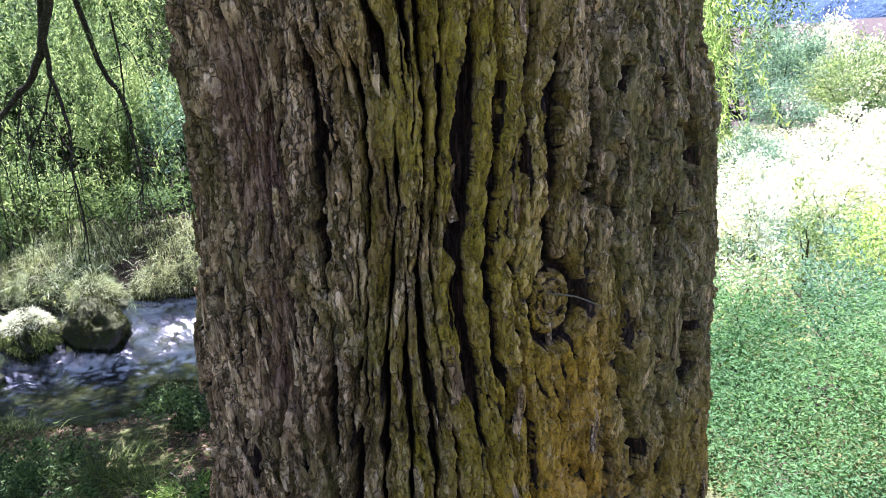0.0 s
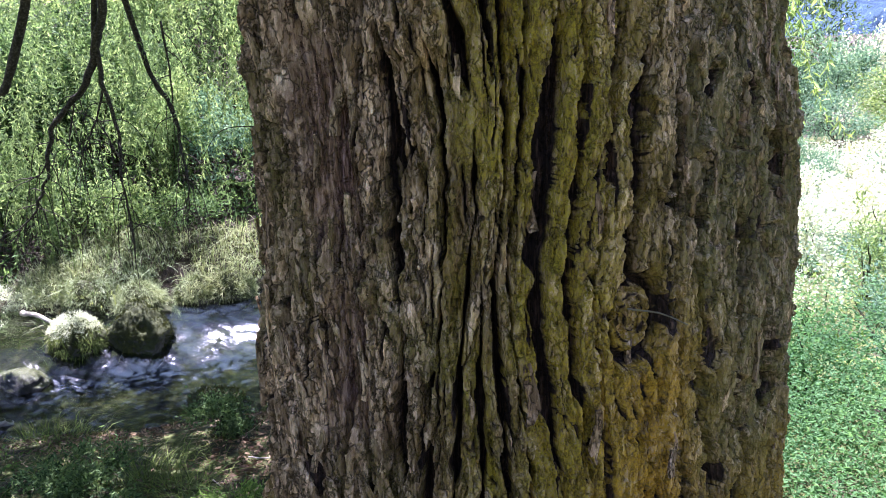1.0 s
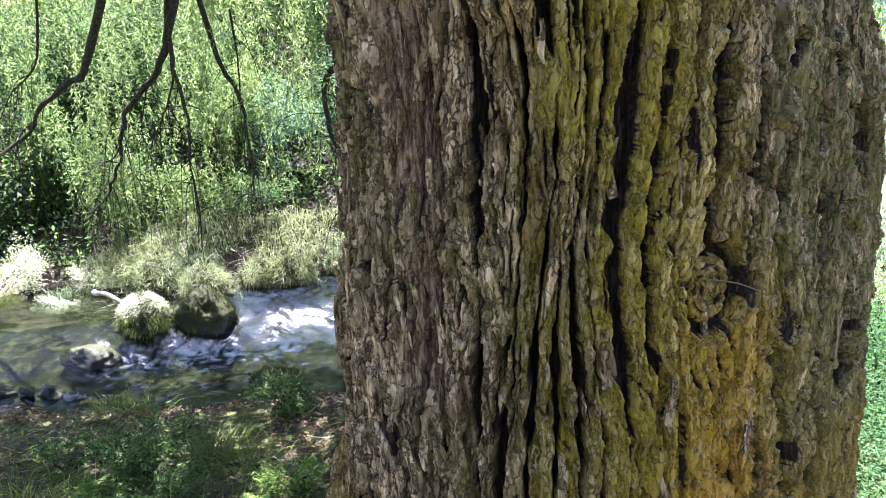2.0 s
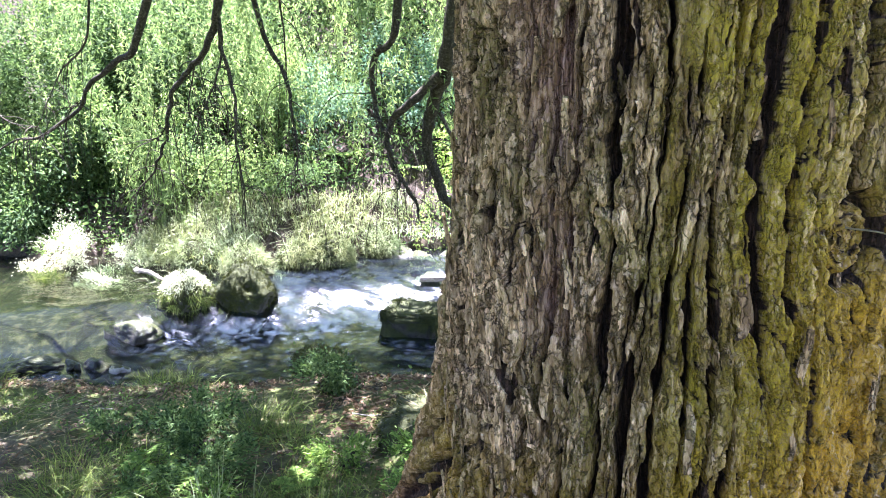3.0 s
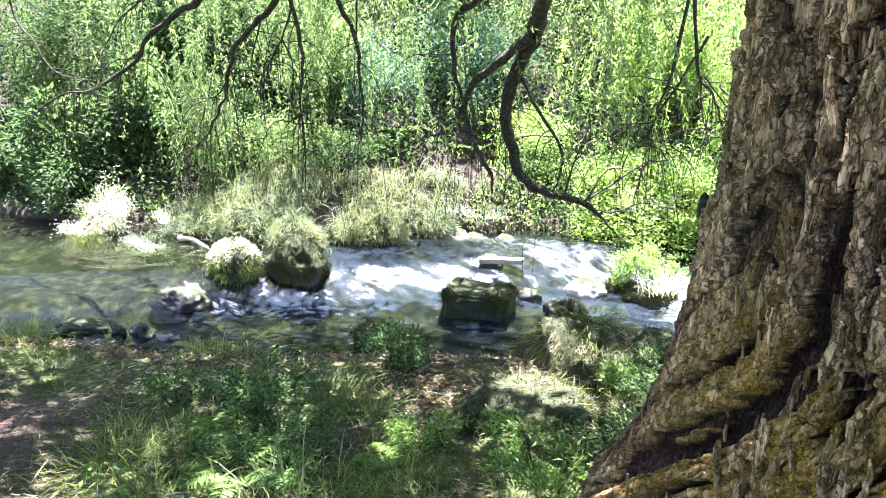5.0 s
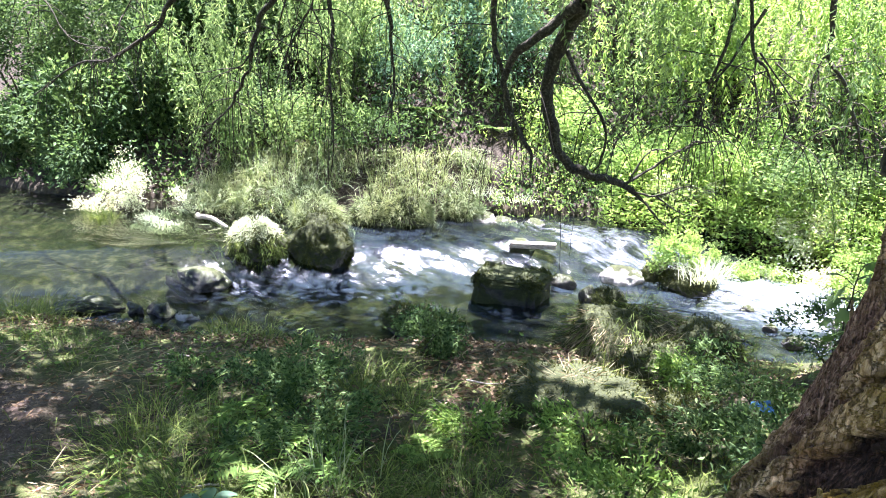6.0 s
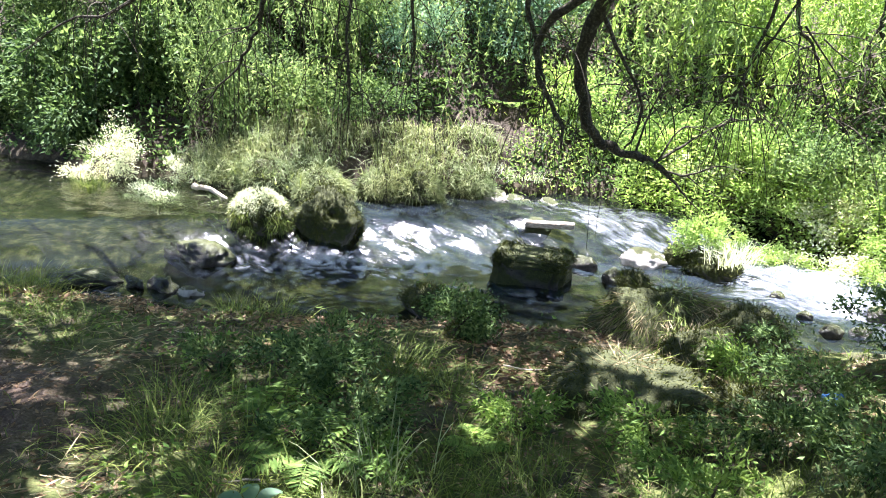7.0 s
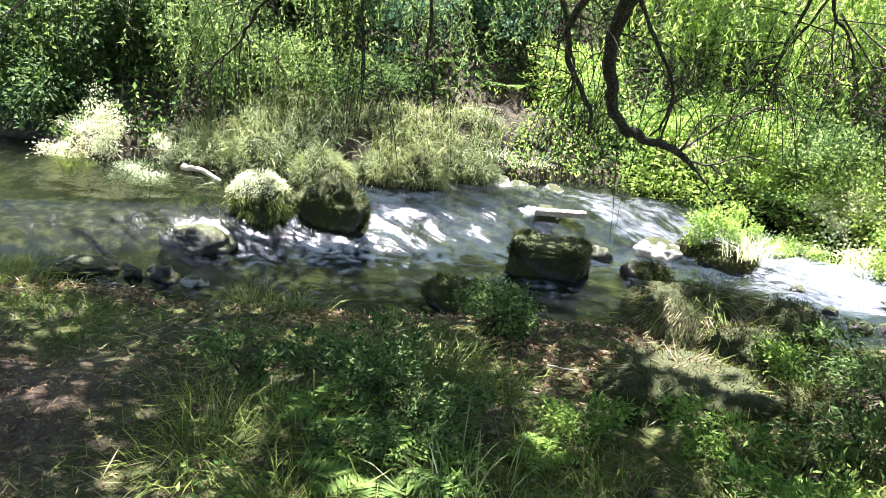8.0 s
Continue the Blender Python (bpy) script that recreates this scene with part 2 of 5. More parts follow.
GRASS_DRY = leaf_material("dry_grass_blade", (0.13, 0.17, 0.07), (0.40, 0.44, 0.26), 0.35)
WEED = leaf_material("weed_leaf", (0.05, 0.11, 0.02), (0.30, 0.43, 0.11), 0.4)
LITTER = leaf_material("fallen_leaf", (0.075, 0.040, 0.024), (0.40, 0.28, 0.18), 0.15)
STRAW = leaf_material("dead_grass", (0.12, 0.09, 0.05), (0.46, 0.39, 0.25), 0.2)
MOSS = leaf_material("moss_frond", (0.014, 0.021, 0.005), (0.095, 0.105, 0.022), 0.25)


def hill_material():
    m, n, l, out = material("hazed_wooded_hill")
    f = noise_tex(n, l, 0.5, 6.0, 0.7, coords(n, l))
    # blue tint stands for the air's haze over dark woods
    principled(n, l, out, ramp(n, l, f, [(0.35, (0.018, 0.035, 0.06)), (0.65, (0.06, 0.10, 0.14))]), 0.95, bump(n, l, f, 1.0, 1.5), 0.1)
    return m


HILL = hill_material()

# ---- geometry helpers ----
RNG = np.random.default_rng(7)


def hashed(ix, iy, iz, seed):
    h = (ix.astype(np.int64) * 374761393 + iy.astype(np.int64) * 668265263 + iz.astype(np.int64) * 2147483647 + seed * 974634721) & 0xFFFFFFFF
    h = ((h ^ (h >> 13)) * 1274126177) & 0xFFFFFFFF
    h = ((h ^ (h >> 15)) * 2246822519) & 0xFFFFFFFF
    return ((h ^ (h >> 16)) & 0xFFFFFF) / float(0xFFFFFF)


def value_noise(x, y, z=0.0, seed=0):
    """Smooth noise from -1 to 1, for arrays."""
    x, y, z = np.broadcast_arrays(np.asarray(x, float), np.asarray(y, float), np.asarray(z, float))
    ix, iy, iz = np.floor(x), np.floor(y), np.floor(z)
    fx, fy, fz = x - ix, y - iy, z - iz
    fx, fy, fz = (f * f * (3 - 2 * f) for f in (fx, fy, fz))
    total = 0.0
    for dx in (0, 1):
        for dy in (0, 1):
            for dz in (0, 1):
                w = (fx if dx else 1 - fx) * (fy if dy else 1 - fy) * (fz if dz else 1 - fz)
                total = total + w * hashed(ix + dx, iy + dy, iz + dz, seed)
    return 2 * total - 1


def fractal(x, y, z=0.0, octaves=4, seed=0):
    return sum(value_noise(x * 2 ** k, y * 2 ** k, np.asarray(z) * 2 ** k, seed + k) / 2 ** k for k in range(octaves))


def cells(u, v, seed, jitter=0.85):
    """Distances to the nearest and second nearest cell point, and the nearest cell's random value."""
    iu, iv = np.floor(u), np.floor(v)
    f1, f2, own = np.full(u.shape, 9.0), np.full(u.shape, 9.0), np.zeros(u.shape)
    for du in (-1, 0, 1):
        for dv in (-1, 0, 1):
            cu, cv = iu + du, iv + dv
            px = cu + 0.5 + jitter * (hashed(cu, cv, cu * 0, seed) - 0.5)
            py = cv + 0.5 + jitter * (hashed(cu, cv, cu * 0, seed + 11) - 0.5)
            d = np.hypot(px - u, py - v)
            near = d < f1
            f2 = np.where(near, f1, np.minimum(f2, d))
            own = np.where(near, hashed(cu, cv, cu * 0, seed + 23), own)
            f1 = np.where(near, d, f1)
    return f1, f2, own


def smooth(x):
    x = np.clip(x, 0, 1)
    return x * x * (3 - 2 * x)


def raw_mesh(name, verts, faces, mats, soft=True):
    """A mesh from arrays: verts (n, 3), faces (m, 3 or 4)."""
    me = bpy.data.meshes.new(name)
    verts, faces = np.asarray(verts, np.float32), np.asarray(faces, np.int32)
    k = faces.shape[1]
    me.vertices.add(len(verts))
    me.vertices.foreach_set("co", verts.ravel())
    me.loops.add(faces.size)
    me.loops.foreach_set("vertex_index", faces.ravel())
    me.polygons.add(len(faces))
    me.polygons.foreach_set("loop_start", np.arange(0, faces.size, k, dtype=np.int32))
    me.polygons.foreach_set("loop_total", np.full(len(faces), k, np.int32))
    me.polygons.foreach_set("use_smooth", np.full(len(faces), soft))
    me.materials.append(mats)
    me.update(calc_edges=True)
    me.validate()
    return me


def give(me, name, values):
    a = me.attributes.new(name, "FLOAT", "POINT")
    a.data.foreach_set("value", np.asarray(values, np.float32).ravel())


def thing(name, label, category, group="", kind="", at=(0, 0, 0)):
    """An empty at a thing's base, that parents its parts."""
    ob = new(name)
    ob.location = at
    return tagged(ob, label, category, group, kind)


def part(name, me, parent, label="", kind=""):
    ob = new(name, me)
    if parent is not None:
        ob.parent = parent
    return tagged(ob, label, "", "", kind)


def grid_faces(nu, nv):
    i = np.arange((nu - 1) * (nv - 1))
    a = (i // (nv - 1)) * nv + i % (nv - 1)
    return np.stack([a, a + nv, a + nv + 1, a + 1], 1)


def unit(v):
    return v / np.maximum(np.linalg.norm(v, axis=-1, keepdims=True), 1e-9)


def leaves(name, at, way, length, width, mat, fold=0.25):
    """Many folded four-cornered leaves in one mesh. at, way: (n, 3); length, width: number or (n,)."""
    n = len(at)
    way = unit(np.asarray(way, float))
    side = unit(np.cross(way, unit(RNG.normal(size=(n, 3)))))
    up = np.cross(side, way)
    length, width = np.broadcast_to(length, n)[:, None], np.broadcast_to(width, n)[:, None]
    mid = at + way * length * 0.45 + up * width * fold
    v = np.stack([at, mid + side * width * 0.5 - up * width * fold * 2, at + way * length, mid - side * width * 0.5 - up * width * fold * 2], 1).reshape(-1, 3)
    b = np.arange(n)[:, None] * 4
    f = np.concatenate([b + [0, 1, 2], b + [0, 2, 3]], 1).reshape(-1, 3)
    return raw_mesh(name, v, f, mat, False)


def blades(name, at, lean, height, width, mat):
    """Grass blades: bent strips of three pieces each that arch over the way they lean."""
    n = len(at)
    height, width = np.broadcast_to(height, n)[:, None], np.broadcast_to(width, n)[:, None]
    lean = np.asarray(lean, float)
    side = unit(np.cross(np.concatenate([lean[:, :2], np.zeros((n, 1))], 1) + 1e-6, [0, 0, 1.0]) + RNG.normal(size=(n, 3)) * 0.3)
    bend = np.minimum(1.6, np.linalg.norm(lean, axis=1, keepdims=True))
    rows = []
    for k, w in ((0.0, 0.4), (0.4, 0.5), (0.75, 0.32)):
        c = at + np.array([0, 0, 1.0]) * height * (1.12 * k - 0.58 * bend * k * k) + lean * height * 0.8 * k ** 1.4
        rows += [c - side * width * w, c + side * width * w]
    rows.append(at + np.array([0, 0, 1.0]) * height * (1.12 - 0.58 * bend) + lean * height * 0.8)
    v = np.stack(rows, 1).reshape(-1, 3)
    b = np.arange(n)[:, None] * 7
    f = np.concatenate([b + [0, 1, 3], b + [0, 3, 2], b + [2, 3, 5], b + [2, 5, 4], b + [4, 5, 6]], 1).reshape(-1, 3)
    return raw_mesh(name, v, f, mat, False)


def spline(points, per=8):
    p = np.asarray(points, float)
    p = np.vstack([2 * p[0] - p[1], p, 2 * p[-1] - p[-2]])
    out = []
    for i in range(1, len(p) - 2):
        for t in np.linspace(0, 1, per, endpoint=False):
            out.append(0.5 * (2 * p[i] + (p[i + 1] - p[i - 1]) * t + (2 * p[i - 1] - 5 * p[i] + 4 * p[i + 1] - p[i + 2]) * t ** 2
                              + (3 * p[i] - p[i - 1] - 3 * p[i + 1] + p[i + 2]) * t ** 3))
    out.append(p[-2])
    return np.array(out)


def tube(points, r0, r1, sides=8, knots=0.25, per=8):
    """Vertices and faces of a tapered, slightly knotted branch along a smooth line."""
    p = spline(points, per)
    n = len(p)
    p = p + np.stack([value_noise(np.arange(n) * 0.45, i * 9.1, p[0, 0] * 3, 5) for i in range(3)], 1) * r0 * 0.5
    t = unit(np.gradient(p, axis=0))
    ref = np.array([0.31, 0.77, 0.55])
    a = unit(np.cross(t, ref))
    b = np.cross(t, a)
    r = r0 + (r1 - r0) * np.linspace(0, 1, n) ** 0.8
    ang = np.linspace(0, 2 * math.pi, sides, endpoint=False)
    rr = r[:, None] * (1 + knots * value_noise(np.arange(n)[:, None] * 0.7, np.cos(ang)[None] * 1.5, np.sin(ang)[None] * 1.5 + p[0, 0], 3))
    v = p[:, None] + rr[..., None] * (np.cos(ang)[None, :, None] * a[:, None] + np.sin(ang)[None, :, None] * b[:, None])
    v = np.vstack([v.reshape(-1, 3), p[-1] + t[-1] * r1])
    i = np.arange((n - 1) * sides)
    k, s = i // sides, i % sides
    f = np.stack([k * sides + s, k * sides + (s + 1) % sides, (k + 1) * sides + (s + 1) % sides, (k + 1) * sides + s], 1)
    cap = np.array([[(n - 1) * sides + s, (n - 1) * sides + (s + 1) % sides, n * sides, n * sides] for s in range(sides)])
    return v, f, cap


def tube_mesh(name, lines, mat):
    """Several tapered branches (points, r0, r1) joined into one mesh."""
    vs, fs, base = [], [], 0
    for points, r0, r1 in lines:
        v, f, cap = tube(points, r0, r1, 8 if r0 > 0.02 else 5)
        vs.append(v)
        fs.append(np.vstack([f, np.stack([cap[:, 0], cap[:, 1], cap[:, 2], cap[:, 2]], 1)]) + base)
        base += len(v)
    v, f = np.vstack(vs), np.vstack(fs)
    tri = np.vstack([f[:, [0, 1, 2]], f[f[:, 2] != f[:, 3]][:, [0, 2, 3]]])
    return raw_mesh(name, v, tri, mat)

# ---- the land: near bank, stream bed, far bank, meadow ----
FAR_X = (-30, -14, -10, -9, -8.4, -7.3, -6.5, -5.9, -5.4, -4.8, -3.9, -2, -0.9, 30)
FAR_Y = (1.0, 6.8, 7.0, 6.5, 7.2, 7.25, 7.3, 7.9, 8.6, 9.2, 9.6, 9.6, 9.3, 9.3)


def water_level(x, y):
    """The upper pool lies a foot above the lower one; the rapids run across between them."""
    return -0.10 + 0.27 * smooth((y - 6.1) - 0.8 * (x + 6.0) + 0.3)


def shores(x, y):
    """Metres inland on the near bank, and inland on the far bank."""
    wob = 0.16 * fractal(x * 1.1, y * 0.4, 3.0, 3, 31)
    near = (6.70 + 0.45 * (x + 1.5) + wob + 9.0 * smooth((x + 0.4) / 1.6) - y) * 0.912
    far = y - np.interp(x, FAR_X, FAR_Y) + 0.2 * fractal(x * 1.3, y * 0.5, 8.0, 3, 37)
    return near, far


def ground_z(x, y):
    x, y = np.asarray(x, float), np.asarray(y, float)
    near, far = shores(x, y)
    level = water_level(x, y)
    lumps = 0.05 * fractal(x * 1.7, y * 1.7, 0.0, 4, 41) + 0.02 * fractal(x * 7, y * 7, 0.0, 3, 47)
    n = np.clip(near, 0, 4.5)
    rise = 0.80 * smooth((x + 1.7) / 2.3)
    bank = level + 0.02 + 0.09 * (1 - np.exp(-n / 0.25)) + 0.085 * n + rise * smooth(near / 1.5) + lumps * smooth(near / 0.6)
    hill = 1 - smooth((x + 0.3) / 1.5)
    slope = level + 0.03 + hill * (0.12 * (1 - np.exp(-np.clip(far, 0, 99) / 0.2)) + np.clip(0.34 * far + 0.05 * far ** 2, 0, 9)) + lumps * smooth(far / 0.5)
    bed = level - 0.06 - 0.22 * smooth(np.minimum(-near, -far) / 0.9) + 0.6 * lumps
    z = np.where(near > 0, bank, np.where((far > 0) & (near < 0), slope, bed))
    far_off = np.hypot(x + 3, y - 5)
    return z + 0.02 * np.clip(far_off - 25, 0, 400) * (y > 0)


def graded(lo, hi, fine_lo, fine_hi, step):
    mid = np.arange(fine_lo, fine_hi + step, step)
    k = 1.22 ** np.arange(1, 44) * step * 3
    up, down = fine_hi + np.cumsum(k), fine_lo - np.cumsum(k)
    return np.concatenate([down[down > lo][::-1], mid, up[up < hi]])


gx, gy = graded(-700, 700, -9.5, 2.6, 0.05), graded(-700, 700, 0.2, 11.5, 0.05)
GX, GY = np.meshgrid(gx, gy, indexing="ij")
GZ = ground_z(GX, GY)
me = raw_mesh("ground", np.stack([GX, GY, GZ], -1).reshape(-1, 3), grid_faces(len(gx), len(gy)), SOIL)
NEAR, FAR = shores(GX, GY)
path = np.exp(-(((GX + 5.05) / 0.95) ** 2 + ((GY - 2.6) / 1.1) ** 2) ** 2)
give(me, "green", np.clip(1 - path, 0, 1) * smooth(NEAR / 0.5 + 0.3) * (NEAR > -0.3))
give(me, "trodden", path * (NEAR > 0.2))
give(me, "bed", 1 - smooth((np.maximum(NEAR, FAR) + 0.1) / 0.25))
ground = tagged(new("ground", me), "grassy stream bank with dark soil, moss and leaf litter", "ground", kind="structure")

# ---- the stream ----
wx, wy = np.arange(-13, 1.2, 0.05), np.arange(1.5, 11.2, 0.05)
WX, WY = np.meshgrid(wx, wy, indexing="ij")
band = (WY - 6.1) - 0.8 * (WX + 6.0)
rapid = 0.075 * np.exp(-((band - 0.1) / 0.40) ** 2) * smooth((WX + 6.9) / 0.6)
# broad white areas upstream and at the right: sky glare painted along with foam
rapid = rapid + 0.46 * np.exp(-((WX + 1.0) / 1.7) ** 2 - ((WY - 8.4) / 1.1) ** 2) + 0.30 * np.exp(-((WX + 4.0) / 1.5) ** 2 - ((WY - 8.9) / 0.7) ** 2)
for sx, sy, rx, ry, k in ((-5.75, 5.90, 0.55, 0.20, 0.34), (-4.70, 6.50, 0.45, 0.26, 0.28), (-4.9, 7.4, 0.5, 0.4, 0.06), (-4.35, 6.0, 0.35, 0.20, 0.28), (-3.2, 6.75, 0.5, 0.25, 0.16)):
    rapid = rapid + k * np.exp(-((WX - sx) / rx) ** 2 - ((WY - sy) / ry) ** 2)
NW, FW = shores(WX, WY)
rapid = np.minimum(rapid, 0.40 + 0.06 * smooth((WX + 2.6) / 0.8)) * smooth(-np.maximum(NW, FW) / 0.3)
WZ = water_level(WX, WY) + (0.012 + 0.09 * rapid) * fractal(WX * 3.2, WY * 6.0, 0.0, 4, 53)
me = raw_mesh("water", np.stack([WX, WY, WZ], -1).reshape(-1, 3), grid_faces(len(wx), len(wy)), WATER)
give(me, "foam_glare", rapid)
give(me, "milk", 0.26 * smooth((WX + 6.6) / 1.2) * np.exp(-((WY - 7.0 - 0.35 * (WX + 4)) / 1.5) ** 2))
water = tagged(new("water", me), "clear shallow stream with white rapids between the boulders and painted sky glare", "stream", kind="structure")

# ---- the old willow: trunk, limbs, crown and hanging boughs ----
TC, TA, TB = (-0.04, 2.76), 0.94, 0.555  # centre, half depth, half width of the trunk
willow = thing("willow_tree", "huge old willow with deeply furrowed grey-brown bark and yellow lichen", "tree", at=(0, 0, 0))


def trunk_surface(theta, z):
    """Half width and depth of the trunk towards theta (0 faces -y, positive to +x) at height z, without the bark's relief."""
    size = 0.04 + 0.09 * np.exp(-((theta - 1.5) / 0.6) ** 2)
    flare = size * np.minimum(np.exp(-(z - 1.22) / 0.30), 1.25)
    flare = flare + 0.20 * np.exp(-((theta + 1.00) / 0.40) ** 2) * np.minimum(np.exp(-(z - 1.42) / 0.26), 1.1)
    flare = flare + 0.02 * np.sin(theta * 3 + z * 1.3) + 0.018 * np.sin(theta * 7 - z * 0.9)
    flare = flare - 0.03 * np.exp(-((theta + 0.7) / 0.35) ** 2)
    left = smooth((-theta - 0.70) / 0.45) * (1 - 0.85 * smooth((-theta - 1.35) / 0.35))
    flare = flare + 0.09 * left * np.exp(-((z - 1.55) / 0.42) ** 2) - 0.05 * np.exp(-((theta + 1.0) / 0.3) ** 2) * smooth((z - 2.1) / 0.6)
    flare = flare - 0.12 * np.clip(z - 2.75, 0, 0.5) * smooth(theta / 1.0)
    return TB + 0.008 + flare - (-0.008 + 0.06 * np.clip(z - 2.35, 0, 0.8)) * smooth(theta / 1.1) - 0.09 * smooth((-theta - 1.2) / 0.5), TA + flare


def bark_relief(s, z):
    """Height of the bark in metres, how much of a weathered plate the spot is (0 in furrows, 1 on plates), and each flake's tone."""
    p = np.sign(s - 0.1) * (np.minimum(np.abs(s - 0.1), 0.22) + 0.60 * np.maximum(np.abs(s - 0.1) - 0.22, 0) - 0.28 * np.maximum(-0.36 - s, 0) - 0.24 * np.maximum(s - 0.48, 0))
    p = p + 0.55 * np.clip(2.0 - z, 0, 0.9) ** 1.4 * (1 - 0.6 * smooth((s + 0.1) / 1.4)) * smooth((s + 1.35) / 1.0)
    p = p + 0.020 * fractal(s * 2.2, z * 1.6, 0.0, 2, 61) + 0.008 * fractal(s * 9, z * 2.2, 0.0, 2, 67) + 0.0032 * fractal(s * 45, z * 34, 0.0, 3, 69)
    q = z + 0.03 * fractal(s * 14, z * 4, 0.0, 2, 71) + 0.005 * fractal(s * 60, z * 50, 0.0, 2, 70)
    q = 2.3 + (q - 2.3) * (1 - 0.5 * smooth((-s - 0.30) / 0.35))
    # ridges that fork and join, long on the face and broken into plates round the corner
    broken = 0.6 * smooth((-0.16 - s + 0.05 * value_noise(s * 3, z * 4, 0.0, 101)) / 0.10) * smooth((z - 1.8) / 0.3)
    phase = p / 0.044 + 0.80 * value_noise(p * 7, q * 1.5, 0.0, 121) + 0.34 * value_noise(p * 24, q * 2.6, 0.0, 122) + 0.07 * value_noise(p * 70, q * 16, 0.0, 120)
    own = np.round(phase)
    one = np.abs(phase - own)
    gap = 0.085 + 0.15 * value_noise(own * 1.7, q * 6.0, 0.0, 127) + 0.09 * value_noise(p * 45, q * 20, 0.0, 128)
    cliff = smooth((one - gap) / 0.060)
    d1, d2, down = cells(p / 0.036 + 0.4 * value_noise(p * 9, q * 9, 0.0, 112), q / 0.27, 139, 0.98)
    cliff = cliff * (1 - broken * (1 - smooth((d2 - d1 - 0.11 - 0.12 * value_noise(p * 20, q * 8, 0.0, 126)) / 0.09)))
    # narrower strips within a ridge
    phase = p / 0.0160 + 0.95 * value_noise(p * 24, q * 2.4, 0.0, 123) + 0.30 * value_noise(p * 75, q * 9, 0.0, 124)
    own2 = np.round(phase)
    gap = -0.07 + 0.25 * value_noise(own2 * 1.3, q * 11.0, 0.0, 125) + 0.05 * value_noise(p * 90, q * 40, 0.0, 119)
    crack = smooth((np.abs(phase - own2) - gap) / 0.09)
    # breaks across, flaky layers with sharp rims, and small scales
    b1, b2, bown = cells(p / 0.019 + 0.5 * value_noise(p * 20, q * 20, 0.0, 111), q / 0.14, 135, 0.98)
    rim_b = smooth((b2 - b1 - 0.02) / 0.10)
    open_b = smooth((0.25 + 0.3 * broken + value_noise(p * 15, q * 9, 0.0, 157)) / 0.4)
    c1, c2, cown = cells(p / 0.008, q / 0.036, 137, 0.98)
    rim_c = smooth((c2 - c1) / 0.16)
    level = (fractal(p * 36, q * 7, 0.0, 3, 137) + 1.2) * 2.6
    rim = smooth((level - np.floor(level)) / 0.18)
    flat = (np.floor(level) + rim) / 6
    lift = np.modf(q / 0.17 + bown * 7)[0]
    h = cliff * (0.044 + 0.014 * value_noise(own * 2.3, q * 3.0, 0.0, 141) + 0.012 * (down - 0.5) * broken + 0.020 * (flat - 0.5))
    h = h - cliff * (0.011 * (1 - crack) + open_b * 0.010 * (1 - rim_b) + 0.0035 * (1 - rim_c))
    h = h + cliff * (0.010 * (bown - 0.5) + 0.007 * (lift - 0.5) + 0.005 * (cown - 0.5) + 0.006 * (hashed(own2, np.floor(q * 6), own2 * 0, 19) - 0.5))
    h = h - (1 - cliff) * (0.006 + 0.016 * np.abs(value_noise(p * 75, q * 3, 0.0, 129)))
    h = h + 0.0016 * fractal(p * 120, q * 30, 0.0, 2, 73) + 0.0014 * fractal(p * 80, q * 60, 0.0, 2, 79)
    # furrows, cracks and rims lower the mask, which paints their shade darker
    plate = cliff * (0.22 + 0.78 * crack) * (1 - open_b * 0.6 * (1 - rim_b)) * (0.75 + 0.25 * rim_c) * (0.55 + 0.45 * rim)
    gown = 0.34 * bown + 0.16 * cown + 0.26 * hashed(np.floor(level), own2, own2 * 0, 17) + 0.24 * (0.5 + 0.5 * value_noise(p * 12, q * 3, 0.0, 143))
    # a stripped, fibrous strip between raised rims
    strip = bare_wood(s, z)
    h = h * (1 - 0.85 * strip) + strip * (0.014 * np.abs(fractal(p * 75, q * 4, 0.0, 3, 83)) + 0.004)
    plate = plate * (1 - 0.6 * strip) + 0.25 * strip
    # a grown-over knot with a cracked face in a ring of dark furrow
    d = np.hypot((s - KNOT_S) / 0.046, (z - KNOT_Z) / 0.062) + 0.05 * fractal(s * 25, z * 25, 0.0, 2, 85)
    ring = np.exp(-((d - 1.2) / 0.22) ** 2)
    face = np.exp(-(d / 0.98) ** 8)
    h = h * (1 - face) * (1 - ring) - 0.014 * ring + face * (0.014 - 0.014 * np.abs(np.sin(d * 9 + 2 * fractal(s * 40, z * 40, 0.0, 2, 88))) + 0.008 * fractal(s * 80, z * 80, 0.0, 2, 87))
    plate = np.where(d < 0.95, 0.22 + 0.42 * smooth(np.abs(np.sin(d * 9)) * 1.6), plate * (1 - ring))
    # a lumpy burl
    d = np.hypot((s - 0.06) / 0.045, (z - 2.99) / 0.075)
    h = h + 0.040 * np.exp(-d ** 4) * (1 + 0.5 * fractal(s * 45, z * 45, 0.0, 2, 89))
    return h + 0.004, np.clip(plate, 0, 1), gown


def bare_wood(s, z):
    """Where the bark has come off and shows red-brown fibre."""
    upper = np.exp(-((s + 0.085 + 0.06 * (z - 2.7) + 0.012 * np.sin(z * 9)) / 0.050) ** 4 - ((z - 2.80) / 0.20) ** 4)
    lower = np.exp(-((s + 0.085 + 0.015 * np.sin(z * 7)) / 0.035) ** 4 - ((z - 2.42) / 0.16) ** 4)
    return np.maximum(upper, 0.8 * lower)


